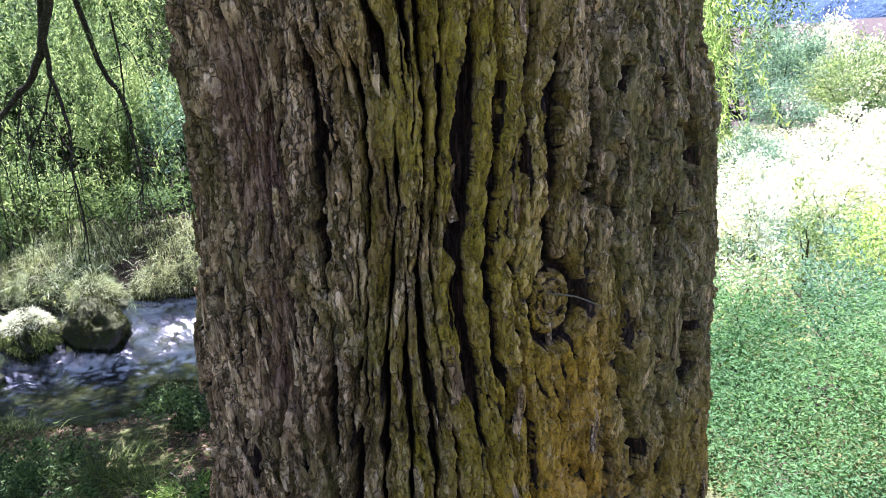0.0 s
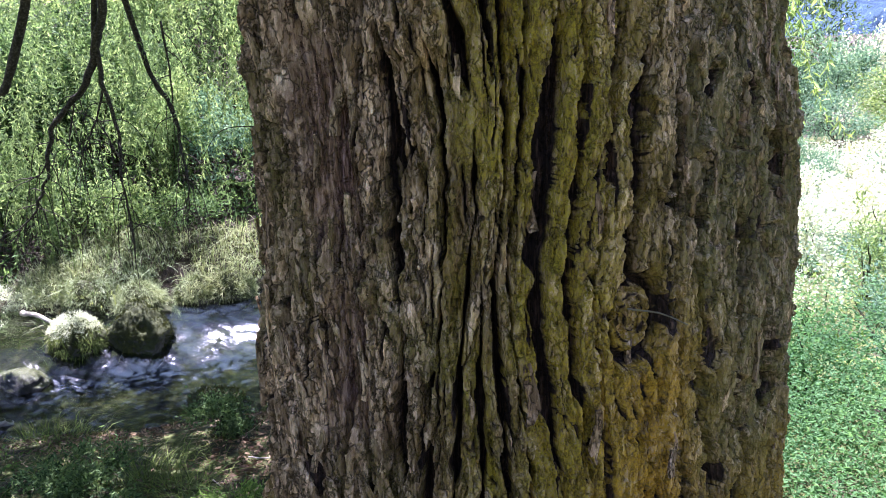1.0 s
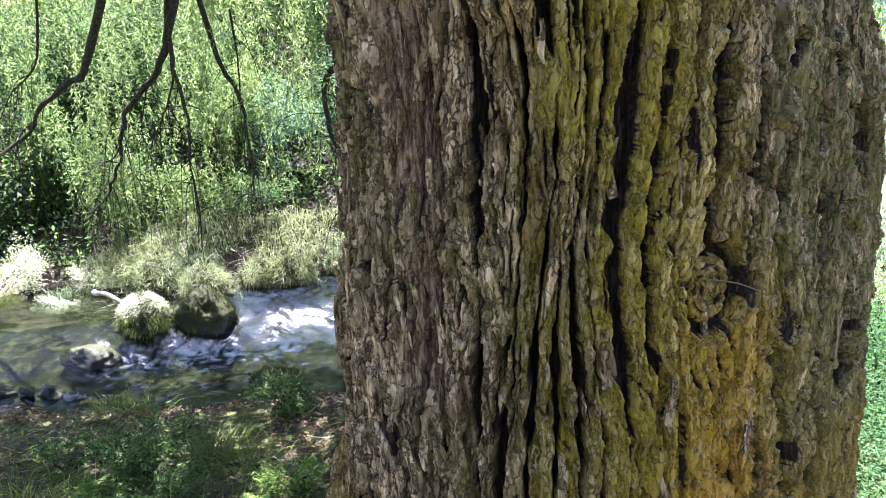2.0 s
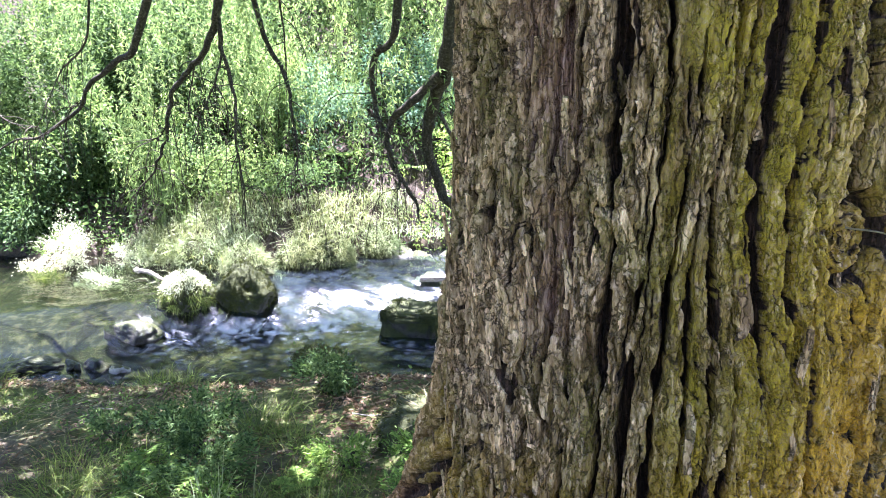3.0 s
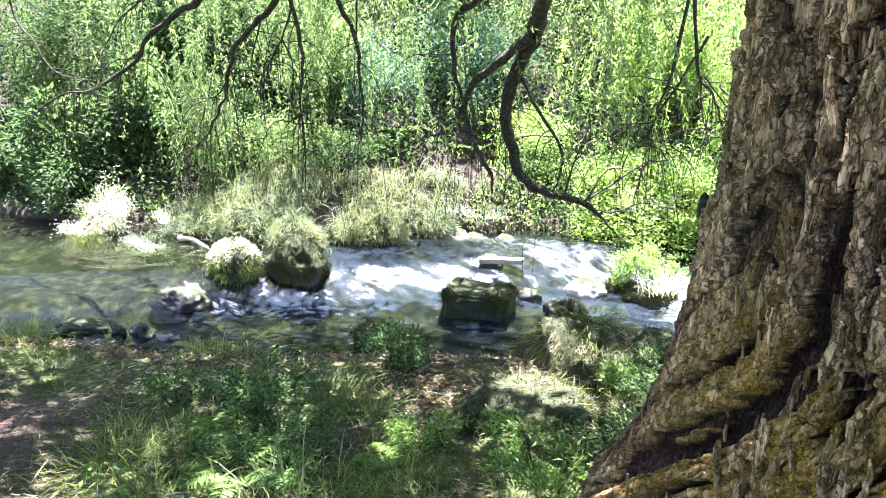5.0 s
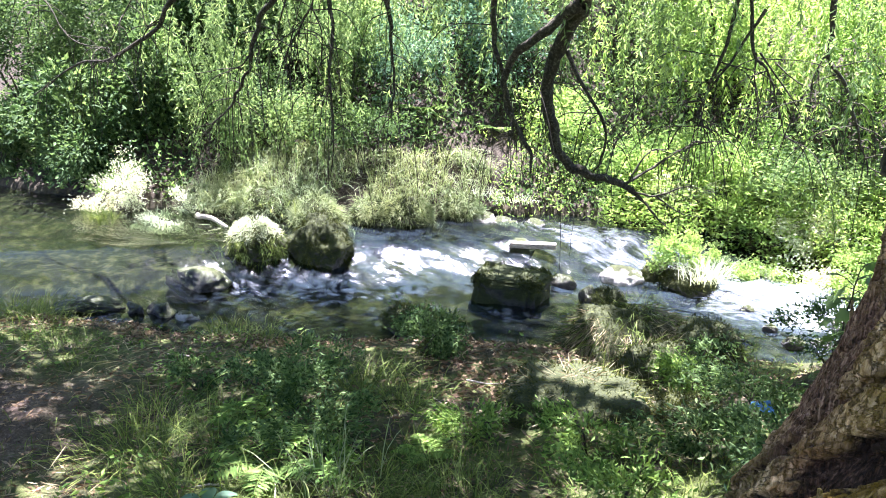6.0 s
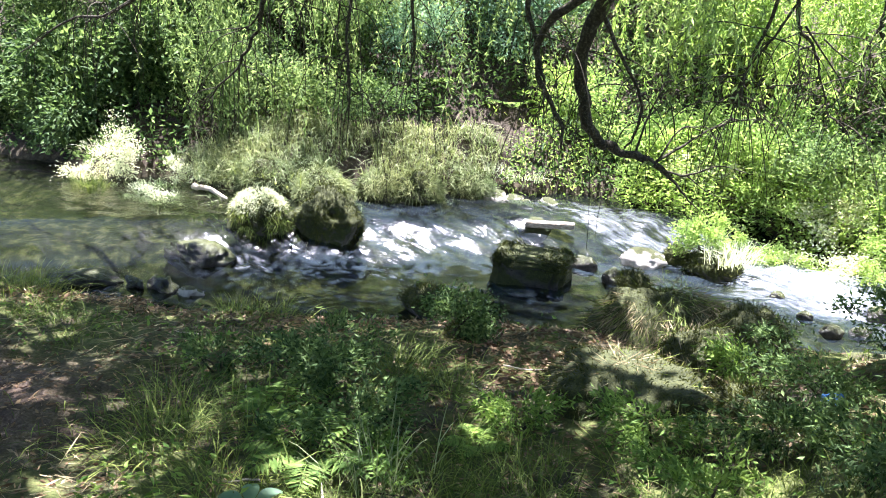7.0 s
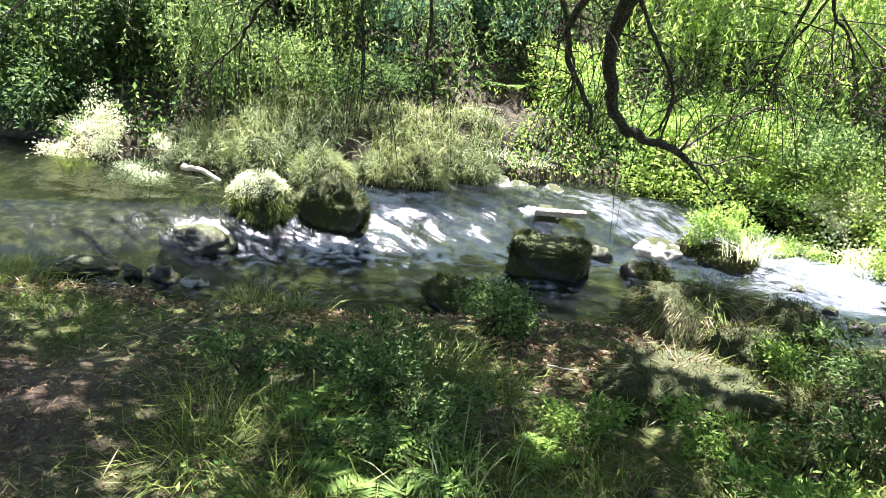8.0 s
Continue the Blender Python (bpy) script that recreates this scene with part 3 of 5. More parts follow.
KNOT_S, KNOT_Z = 0.42, 2.45
fine = np.linspace(-1.8, 1.5, 980)
theta = np.concatenate([np.linspace(-math.pi, -1.8, 30, endpoint=False), fine, np.linspace(1.5, math.pi, 36)[1:]])
zz = np.concatenate([np.linspace(0.55, 1.2, 30, endpoint=False), np.linspace(1.2, 3.15, 570), np.linspace(3.15, 5.6, 40)[1:]])
arc = np.concatenate([[0], np.cumsum(np.hypot(np.diff(TB * np.sin(theta)), np.diff(TA * np.cos(theta))))])
arc -= np.interp(0.0, theta, arc)
TH, ZZ = np.meshgrid(theta, zz, indexing="ij")
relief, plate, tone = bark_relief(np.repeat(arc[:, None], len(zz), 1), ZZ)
wide, deep = trunk_surface(TH, ZZ)
slab = smooth((-1.42 + 0.06 * value_noise(ZZ * 9, 0.0, 0.0, 131) - TH) / 0.05) * smooth((ZZ - 2.45 - 0.1 * value_noise(TH * 12, 1.0, 0.0, 133)) / 0.05) * smooth((TH + 2.05) / 0.05)
rough = smooth((-TH - 0.35) / 0.3) * smooth((TH + 1.55) / 0.25)
relief = relief * (1 + 0.10 * smooth((np.abs(TH) - 0.7) / 0.4) + 0.25 * rough) - 0.006 * rough + 0.070 * slab
plate = plate * (1 - 0.7 * slab)
torn = smooth((-1.08 + 0.06 * value_noise(ZZ * 7, 0.0, 0.0, 135) - TH) / 0.12) * smooth((2.0 - ZZ + 0.08 * value_noise(TH * 9, ZZ * 2, 0.0, 137)) / 0.2) * smooth((ZZ - 1.42 + 0.08 * value_noise(TH * 8, 3.0, 0.0, 138)) / 0.2)
relief = relief * (1 - 0.45 * torn) + 0.006 * torn * fractal(TH * 9 + ZZ * 5, ZZ * 4 - TH * 2, 0.0, 3, 139)
plate = plate * (1 - 0.7 * torn)
lean_x = 0.03 * (ZZ - 2.5)
nx, ny = np.sin(TH) / wide, -np.cos(TH) / deep
nl = np.hypot(nx, ny)
bx = TC[0] + lean_x + wide * np.sin(TH) + relief * nx / nl
by = TC[1] - deep * np.cos(TH) + relief * ny / nl
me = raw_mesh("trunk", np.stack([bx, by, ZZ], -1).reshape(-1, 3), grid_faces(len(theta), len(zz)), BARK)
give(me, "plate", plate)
give(me, "tone", tone)
ARC = np.repeat(arc[:, None], len(zz), 1)
bare_strip = bare_wood(ARC, ZZ)
give(me, "bared", np.maximum(0.8 * torn, 0.92 * bare_strip))
# algae zone on both flanks, also darkening the trunk's shade side
give(me, "algae_shade", 0.9 * smooth((TH - 0.55) / 0.5) + 0.6 * smooth((-TH - 0.9) / 0.4) * smooth((ZZ - 1.9) / 0.3))
band = np.exp(-((ARC - 0.20) / 0.10) ** 2) + 0.55 * np.exp(-((ARC - 0.34) / 0.12) ** 2)
low = 0.75 * np.exp(-((ARC - 0.48) / 0.17) ** 2) * smooth((2.62 - ZZ) / 0.35)
give(me, "lichen", np.clip(0.10 + band + low + 0.55 * smooth((2.15 - ZZ) / 0.3) * smooth((ARC + 0.9) / 0.5), 0, 1))
give(me, "orange", np.clip(low + 0.6 * smooth((2.2 - ZZ) / 0.3), 0, 1))
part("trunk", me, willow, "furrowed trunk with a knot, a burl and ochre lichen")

# loose flakes and splinters of bark that stand off the trunk
def flake_mesh(k):
    bm = bmesh.new()
    bmesh.ops.create_cube(bm, size=1.0)
    bmesh.ops.subdivide_edges(bm, edges=[e for e in bm.edges if abs(e.verts[0].co.z - e.verts[1].co.z) > 0.5], cuts=3)
    for v in bm.verts:
        t = v.co.z + 0.5
        w = 0.35 + 0.65 * math.sin(math.pi * min(0.95, 0.12 + 0.8 * t)) ** 0.7 + 0.15 * math.sin(9 * t + k)
        v.co = Vector((v.co.x * 0.016 * w + 0.006 * math.sin(5 * t + k * 2), v.co.y * (0.008 - 0.003 * t), v.co.z * 0.11 + 0.004 * math.sin(k * 7 + v.co.x * 5)))
    me = bpy.data.meshes.new("bark_flake")
    bm.to_mesh(me)
    bm.free()
    me.materials.append(BARK)
    for name, value in (("plate", 0.9), ("tone", 0.35 + 0.11 * k), ("lichen", 0.1), ("orange", 0.0)):
        give(me, name, np.full(len(me.vertices), value))
    return me


flake_kinds = [flake_mesh(k) for k in range(6)]
pick = random.Random(3)
for k in range(280):
    i, j = (pick.randrange(300, 540), pick.randrange(100, 480)) if k % 5 < 3 else (pick.randrange(60, 1010), pick.randrange(90, 590))
    c = Vector((bx[i, j], by[i, j], ZZ[i, j]))
    n2 = Vector((nx[i, j], ny[i, j], 0)).normalized()
    ob = part("bark_flake", flake_kinds[k % 6], willow)
    turn = math.atan2(n2.y, n2.x) + math.pi / 2
    slant = 0.35 * max(0.0, 2.0 - c.z) + pick.gauss(0, 0.12)
    size = pick.uniform(0.45, 1.15)
    ob.matrix_basis = Matrix.LocRotScale(c + n2 * 0.003, Euler((pick.gauss(0.0, 0.10), slant, turn)), Vector((size * pick.uniform(0.8, 1.5), size, size)))

# a dry stalk caught in the bark beside the knot
i, j = int(np.argmin(np.abs(arc - (KNOT_S - 0.02)))), int(np.argmin(np.abs(zz - KNOT_Z - 0.025)))
root = np.array([bx[i, j], by[i, j], zz[j]])
part("stalk", tube_mesh("stalk", [([tuple(root), tuple(root + [0.05, 0.005, -0.004]), tuple(root + [0.10, 0.0, -0.02])], 0.002, 0.0012)], STRAW), willow, "pale dry stalk caught in the bark")

# a broken stub low on the streamward side
i, j = int(np.argmin(np.abs(theta + 1.42))), int(np.argmin(np.abs(zz - 2.02)))
root = np.array([bx[i, j], by[i, j], zz[j]])
part("stub", tube_mesh("stub", [([tuple(root + [0.05, 0.0, -0.03]), tuple(root + [-0.02, -0.01, 0.02]), tuple(root + [-0.045, -0.01, 0.075])], 0.035, 0.014)], TWIG), willow, "short broken dark stub")

limbs = [
    ([(-0.1, 2.6, 5.0), (-0.9, 3.1, 6.3), (-2.4, 4.2, 6.6), (-4.6, 6.0, 5.4)], 0.36, 0.10),
    ([(0.1, 2.5, 5.0), (0.9, 1.6, 6.4), (1.6, -0.4, 7.2), (1.8, -2.6, 7.4)], 0.34, 0.09),
    ([(-0.1, 3.0, 5.0), (-0.3, 4.2, 6.2), (-0.9, 5.8, 6.2), (-1.9, 7.2, 4.8)], 0.34, 0.09),
    ([(-0.2, 2.4, 5.0), (-1.4, 1.2, 6.3), (-3.2, -0.4, 6.9), (-5.4, -1.6, 6.8)], 0.32, 0.08),
]
for points, r0, r1 in limbs:
    part("limb", tube_mesh("limb", [(points, r0, r1)], BARK), willow)

# boughs that hang over the water
boughs = [
    [([(-4.6, 6.3, 5.0), (-5.0, 6.35, 3.6), (-5.29, 6.4, 3.03), (-5.59, 6.4, 2.72), (-5.97, 6.4, 2.46), (-6.05, 6.4, 2.17), (-6.23, 6.4, 1.82), (-6.45, 6.4, 1.57), (-6.84, 6.4, 1.26)], 0.05, 0.006),
     ([(-6.05, 6.4, 2.2), (-6.2, 6.38, 2.0), (-6.45, 6.35, 1.95), (-6.75, 6.3, 1.9)], 0.010, 0.003),
     ([(-5.6, 6.4, 2.7), (-5.75, 6.4, 2.3), (-5.7, 6.45, 2.0)], 0.010, 0.003)],
    [([(-4.9, 6.3, 4.6), (-5.21, 6.4, 3.13), (-5.2, 6.4, 2.82), (-5.12, 6.4, 2.4), (-5.17, 6.4, 1.97), (-5.13, 6.4, 1.52), (-5.16, 6.4, 1.06)], 0.032, 0.004),
     ([(-5.2, 6.4, 2.82), (-5.31, 6.4, 2.61), (-5.42, 6.4, 2.44), (-5.65, 6.4, 2.14), (-5.84, 6.4, 1.76)], 0.013, 0.003),
     ([(-5.35, 6.4, 2.55), (-5.25, 6.42, 2.3), (-5.3, 6.45, 2.0)], 0.008, 0.003)],
    [([(-5.3, 6.8, 4.4), (-5.1, 6.9, 3.04), (-4.87, 6.9, 2.57), (-4.82, 6.9, 2.2), (-4.8, 6.9, 1.82), (-4.83, 6.9, 1.55)], 0.034, 0.006),
     ([(-4.85, 6.9, 2.55), (-4.87, 6.95, 2.9), (-4.85, 6.9, 3.4)], 0.008, 0.012)],
    [([(-5.2, 6.0, 4.2), (-5.87, 6.0, 3.03), (-6.23, 6.0, 2.79), (-6.72, 6.0, 2.56), (-6.93, 6.0, 2.32), (-7.68, 6.0, 2.01), (-8.14, 6.0, 1.96), (-8.99, 6.0, 1.61)], 0.045, 0.006),
     ([(-6.4, 6.0, 4.0), (-6.61, 6.0, 3.06), (-7.12, 6.0, 2.71), (-7.62, 6.0, 2.17)], 0.018, 0.004),
     ([(-8.9, 6.0, 3.6), (-8.81, 6.0, 2.83), (-8.54, 6.0, 2.54), (-8.22, 6.0, 2.21), (-7.65, 6.0, 2.13)], 0.016, 0.004)],
    [([(-2.2, 6.3, 4.6), (-2.69, 6.5, 3.02), (-2.92, 6.67, 2.52), (-3.18, 6.84, 2.15), (-3.29, 7.01, 1.74), (-3.25, 7.19, 1.31), (-3.04, 7.36, 1.11), (-2.83, 7.53, 1.07), (-2.67, 7.7, 0.92)], 0.085, 0.028),
     ([(-2.86, 6.55, 2.56), (-3.19, 6.6, 2.34), (-3.48, 6.65, 2.1), (-3.54, 6.7, 1.76), (-3.35, 6.75, 1.42), (-3.32, 6.8, 1.17)], 0.050, 0.010),
     ([(-3.1, 6.9, 2.2), (-2.97, 6.9, 1.96), (-2.79, 7.1, 1.57), (-2.85, 7.2, 1.29), (-2.95, 7.35, 1.15)], 0.020, 0.008),
     ([(-2.77, 7.6, 1.0), (-2.55, 8.0, 1.17), (-2.3, 8.0, 1.35), (-1.96, 8.0, 1.44)], 0.016, 0.003),
     ([(-2.75, 7.6, 0.98), (-2.6, 7.9, 1.3), (-2.3, 8.1, 1.2)], 0.012, 0.003),
     ([(-2.9, 7.5, 1.08), (-2.85, 7.6, 1.4), (-2.75, 7.7, 1.75), (-2.8, 7.75, 2.0)], 0.012, 0.003),
     ([(-2.85, 7.6, 1.4), (-2.6, 7.7, 1.65), (-2.3, 7.8, 1.75)], 0.008, 0.002),
     ([(-2.72, 7.65, 0.95), (-2.5, 7.8, 0.9), (-2.25, 7.9, 1.0), (-2.0, 8.0, 0.95)], 0.014, 0.003),
     ([(-2.67, 7.7, 0.92), (-2.5, 7.75, 0.75), (-2.35, 7.8, 0.6)], 0.020, 0.003),
     ([(-2.5, 7.8, 0.9), (-2.3, 7.9, 0.75), (-2.1, 7.95, 0.72)], 0.008, 0.002)],
    [([(-3.1, 6.55, 4.4), (-3.33, 6.6, 3.01), (-3.6, 6.63, 2.69), (-3.65, 6.67, 2.25), (-3.53, 6.7, 1.85), (-3.48, 6.75, 1.5)], 0.045, 0.008)],
    [([(-1.7, 7.5, 3.8), (-1.97, 7.6, 2.36), (-2.06, 7.6, 2.03), (-2.15, 7.6, 1.72), (-2.21, 7.6, 1.63)], 0.022, 0.004),
     ([(-1.9, 7.7, 3.4), (-1.82, 7.8, 2.3), (-1.67, 7.8, 2.06), (-1.56, 7.8, 1.77), (-1.45, 7.8, 1.48)], 0.022, 0.003),
     ([(-1.75, 7.8, 2.2), (-1.48, 7.8, 1.87), (-1.35, 7.8, 1.67)], 0.010, 0.003),
     ([(-1.78, 7.8, 2.2), (-1.75, 7.8, 1.9), (-1.66, 7.8, 1.6)], 0.010, 0.003),
     ([(-1.73, 7.7, 2.54), (-1.93, 7.65, 2.15), (-2.09, 7.6, 1.87), (-2.13, 7.6, 1.59)], 0.015, 0.004),
     ([(-1.6, 7.75, 2.11), (-1.42, 7.7, 1.98), (-1.21, 7.65, 1.89)], 0.009, 0.003)],
    [([(-1.3, 7.5, 3.6), (-1.22, 7.6, 2.53), (-1.21, 7.6, 2.17), (-1.08, 7.6, 2.0), (-0.95, 7.6, 1.68), (-0.81, 7.6, 1.3)], 0.030, 0.005),
     ([(-1.21, 7.6, 2.3), (-1.3, 7.55, 2.0), (-1.28, 7.5, 1.75)], 0.008, 0.003)],
]
for lines in boughs:
    for points, r0, r1 in list(lines):
        line = spline(points, 6)
        for k in range((3 if r0 > 0.012 else 1) * len(points)):
            a = line[RNG.integers(len(line) // 3, len(line))]
            if a[2] < 1.3:
                continue
            d = RNG.normal(size=3) * [0.22, 0.10, 0.06]
            length = RNG.uniform(0.5, 1.9)
            lines.append(([tuple(a), tuple(a + d * length * 0.6 + [0, 0, -0.08]), tuple(a + d * length + [0, 0, -0.32 * length]), tuple(a + d * length * 1.1 + [0, 0, -0.5 * length])], 0.006, 0.0016))
    part("bough", tube_mesh("bough", lines, TWIG), willow, "dark bare bough hanging over the water")


def shoots(name, tops, drop, per_metre, leaf, mat, parent, label):
    """Weeping shoots: leaves along lines that hang and sway outwards."""
    at, way = [], []
    for top, d in zip(tops, drop):
        m = max(4, int(per_metre * d))
        t = np.sort(RNG.uniform(0, 1, m))
        sway = RNG.normal(size=2) * 0.12
        p = np.stack([top[0] + sway[0] * t * d + 0.03 * np.sin(t * 9 + top[0] * 7), top[1] + sway[1] * t * d, top[2] - t * d], 1)
        at.append(p)
        w = RNG.normal(size=(m, 3)) * 0.55 + [0, 0, -0.75]
        way.append(w)
    at, way = np.vstack(at), np.vstack(way)
    n = len(at)
    me = leaves(name, at, way, RNG.uniform(0.7, 1.2, n) * leaf, RNG.uniform(0.8, 1.2, n) * leaf * 0.2, mat)
    return part(name, me, parent, label, "stuff")


n = 320
tops = np.stack([RNG.uniform(-9.5, -0.6, n), RNG.uniform(6.3, 9.0, n), RNG.uniform(2.9, 4.4, n)], 1)
home = RNG.integers(0, 46, n)
tops[:, :2] = tops[home, :2] + RNG.normal(size=(n, 2)) * 0.16
clump = value_noise(tops[:, 0] * 0.9, tops[:, 1] * 0.6, 0, 91)
shoots("weeping_foliage", tops, np.clip(1.2 + 0.9 * clump + RNG.normal(size=n) * 0.35, 0.3, 2.8), 56, 0.068, LEAF_WILLOW, willow, "narrow fresh green willow leaves")

# the crown that shades the bank
SHADE = np.random.default_rng(11)
n = 80000
cx, cy = SHADE.uniform(-11.0, 4.5, n), SHADE.uniform(-1.4, 8.8, n)
keep = (value_noise(cx * 1.1, cy * 1.1, 0, 95) + 0.6 * value_noise(cx * 2.9, cy * 2.9, 0, 97) > -0.74) & (cx < 2.0 - 0.5 * np.clip(cy, 0, 9)) & (cy < 8.75 + 0.70 * np.minimum(cx + 4.3, 0) - 0.7 * np.maximum(cx + 2.0, 0))
extra = 500
cx = np.concatenate([cx, SHADE.normal(size=extra) * 1.0 - 5.6])
cy = np.concatenate([cy, SHADE.normal(size=extra) * 1.0 + 4.3])
keep = np.concatenate([keep, np.ones(extra, bool)])
n = n + extra
gap = np.exp(-((cx + 2.9) / 1.3) ** 2 - ((cy - 6.4) / 1.1) ** 2)
keep &= SHADE.uniform(size=n) > 0.75 * gap * (value_noise(cx * 2.2, cy * 2.2, 0, 99) > -0.1)
cx, cy = cx[keep], cy[keep]
cz = 7.2 - 0.025 * ((cx + 2.5) ** 2 + (cy - 3.5) ** 2) + SHADE.uniform(-1.6, 1.2, len(cx))
me = leaves("crown", np.stack([cx, cy, np.maximum(cz, 4.9)], 1), SHADE.normal(size=(len(cx), 3)) + [0, 0, -0.5], 0.26, 0.085, LEAF_WILLOW)
part("crown", me, willow, "green leafy crown", "stuff")

# ---- boulders in and beside the stream ----
def boulder(name, at, size, mat, label, seed, rough=0.18, turn=0.0, group="boulders in the stream", flat=0.0, box=1.0, moss=9000):
    """A worn, lumpy stone; at is the middle of its foot."""
    bm = bmesh.new()
    bmesh.ops.create_icosphere(bm, subdivisions=5 if max(size) > 0.25 else 4, radius=1.0)
    v = np.array([w.co for w in bm.verts])
    v = np.sign(v) * np.abs(v) ** box
    d = 1 + rough * fractal(v[:, 0] * 1.6 + seed, v[:, 1] * 1.6, v[:, 2] * 1.6, 4, seed)
    f1, f2, own = cells(v[:, 0] * 1.5 + v[:, 2], v[:, 1] * 1.5 - v[:, 2] * 0.7, seed)
    d = d + 0.16 * (own - 0.5) * smooth((f2 - f1) / 0.12) - 0.05 * (1 - smooth((f2 - f1) / 0.10))
    for k in range(7 if box == 1.0 else 0):
        n = unit(np.array([hashed(np.array([k]), np.array([seed]), np.array([i]), 9)[0] - 0.5 for i in range(3)]))
        c = 0.66 + 0.22 * hashed(np.array([k]), np.array([seed]), np.array([7]), 9)[0]
        along = v @ n
        d = np.where(along * d > c, d + 0.8 * (c / np.maximum(along, 0.2) - d), d)
    d = d + 0.045 * fractal(v[:, 0] * 9, v[:, 1] * 9, v[:, 2] * 9 + seed, 3, seed + 5)
    p = v * d[:, None]
    p[:, 2] = np.where(p[:, 2] > 1 - flat, 1 - flat + (p[:, 2] - 1 + flat) * 0.3, p[:, 2])
    p = p * size
    for w, co in zip(bm.verts, p):
        w.co = co
    for f in bm.faces:
        f.smooth = True
    me = bpy.data.meshes.new(name)
    bm.to_mesh(me)
    bm.free()
    me.materials.append(mat)
    ob = new(name, me)
    ob.location = (at[0], at[1], at[2])
    ob.rotation_euler = (0, 0, radians(turn))
    if mat is ROCK_MOSSY:
        top = p[p[:, 2] + 0.25 * size[2] * value_noise(p[:, 0] * 9, p[:, 1] * 9, p[:, 2] * 9, seed) > size[2] * 0.05]
        top = top[RNG.integers(0, len(top), int(moss * size[0]))] + RNG.normal(size=(int(moss * size[0]), 3)) * 0.012
        part("moss", leaves("moss", top, unit(top) + RNG.normal(size=top.shape) * 0.6 + [0, 0, 0.1], RNG.uniform(0.012, 0.045, len(top)), 0.007, MOSS), ob, "dark green moss cushions", "stuff")
    return tagged(ob, label, "rock", group)


MOSSY = "mossy grey boulder standing in the stream"
CAPPED = boulder("boulder", (-6.22, 6.45, 0.14), (0.32, 0.28, 0.33), ROCK_MOSSY, "rounded boulder with a sunlit grassy cap", 3, 0.30)
DARK = boulder("boulder", (-5.68, 6.83, 0.10), (0.40, 0.34, 0.40), ROCK_MOSSY, "dark mossy boulder at the edge of the rapids", 27, 0.36)
boulder("boulder", (-3.62, 7.10, -0.03), (0.32, 0.25, 0.21), ROCK_MOSSY, "flat-topped mossy boulder in the stream", 12, 0.12, 10, flat=0.2, box=0.4)
boulder("boulder", (-3.93, 5.85, -0.02), (0.24, 0.2, 0.15), ROCK_MOSSY, "dark mossy stone by the near bank", 19)
boulder("boulder", (-2.78, 7.46, -0.10), (0.16, 0.13, 0.13), ROCK_MOSSY, MOSSY, 23)
boulder("boulder", (-2.96, 7.44, -0.09), (0.10, 0.09, 0.13), ROCK_WET, "wet dark stone in the stream", 24)
boulder("boulder", (-2.85, 8.15, -0.06), (0.22, 0.14, 0.13), ROCK_PALE, "pale dry stone in the stream", 29)
boulder("boulder", (-6.42, 5.86, -0.08), (0.36, 0.25, 0.19), ROCK_WET, "low wet stone that the water runs over", 31, 0.25)
boulder("boulder", (-6.69, 4.80, -0.10), (0.26, 0.14, 0.13), ROCK_WET, "low dark wet stone by the shore", 37, 0.45, turn=20)
boulder("boulder", (-6.28, 4.98, -0.11), (0.09, 0.07, 0.09), ROCK_WET, "small wet stone by the shore", 38, 0.45)
boulder("boulder", (-6.07, 5.08, -0.10), (0.17, 0.10, 0.10), ROCK_WET, "low dark wet stone by the shore", 39, 0.45)
boulder("boulder", (-5.80, 5.10, -0.10), (0.10, 0.08, 0.08), ROCK_PALE, "small pale stone by the shore", 43, 0.45)
boulder("boulder", (-4.06, 8.20, 0.04), (0.22, 0.15, 0.14), ROCK_PALE, "pale dry stone in the rapids", 44)
boulder("boulder", (-3.32, 7.72, -0.08), (0.13, 0.10, 0.10), ROCK_WET, "wet dark stone in the stream", 45)
boulder("boulder", (-2.24, 8.36, -0.10), (0.28, 0.22, 0.20), ROCK_MOSSY, MOSSY, 46)
boulder("boulder", (-2.60, 8.42, -0.10), (0.16, 0.14, 0.18), ROCK_MOSSY, MOSSY, 48)
BANK_STONES = [boulder("boulder", (-2.20, 6.35, -0.12), (0.60, 0.48, 0.46), ROCK_MOSSY, "large mossy boulder overgrown with grass at the waterside", 51, 0.16, 15, "boulders on the bank"),
    boulder("boulder", (-1.66, 6.30, -0.05), (0.26, 0.30, 0.36), ROCK_MOSSY, "mossy boulder beside a larger one", 53, group="boulders on the bank"),
    boulder("boulder", (-2.12, 4.88, 0.06), (0.48, 0.36, 0.30), ROCK_MOSSY, "mossy flat-topped boulder on the bank", 57, 0.16, 20, "boulders on the bank", 0.15, 0.8, 5000),
    boulder("boulder", (-1.90, 5.75, -0.12), (0.42, 0.34, 0.42), ROCK_MOSSY, "steep mossy boulder face overgrown with leafy plants", 55, 0.2, 40, "boulders on the bank")]
boulder("boulder", (-1.48, 4.95, 0.20), (0.19, 0.15, 0.15), ROCK_MOSSY, "small dark mossy stone on the bank", 59, group="boulders on the bank")
boulder("boulder", (-3.0, 5.2, -0.02), (0.12, 0.1, 0.09), ROCK_WET, "dark stone among leaf litter", 61, group="boulders on the bank")
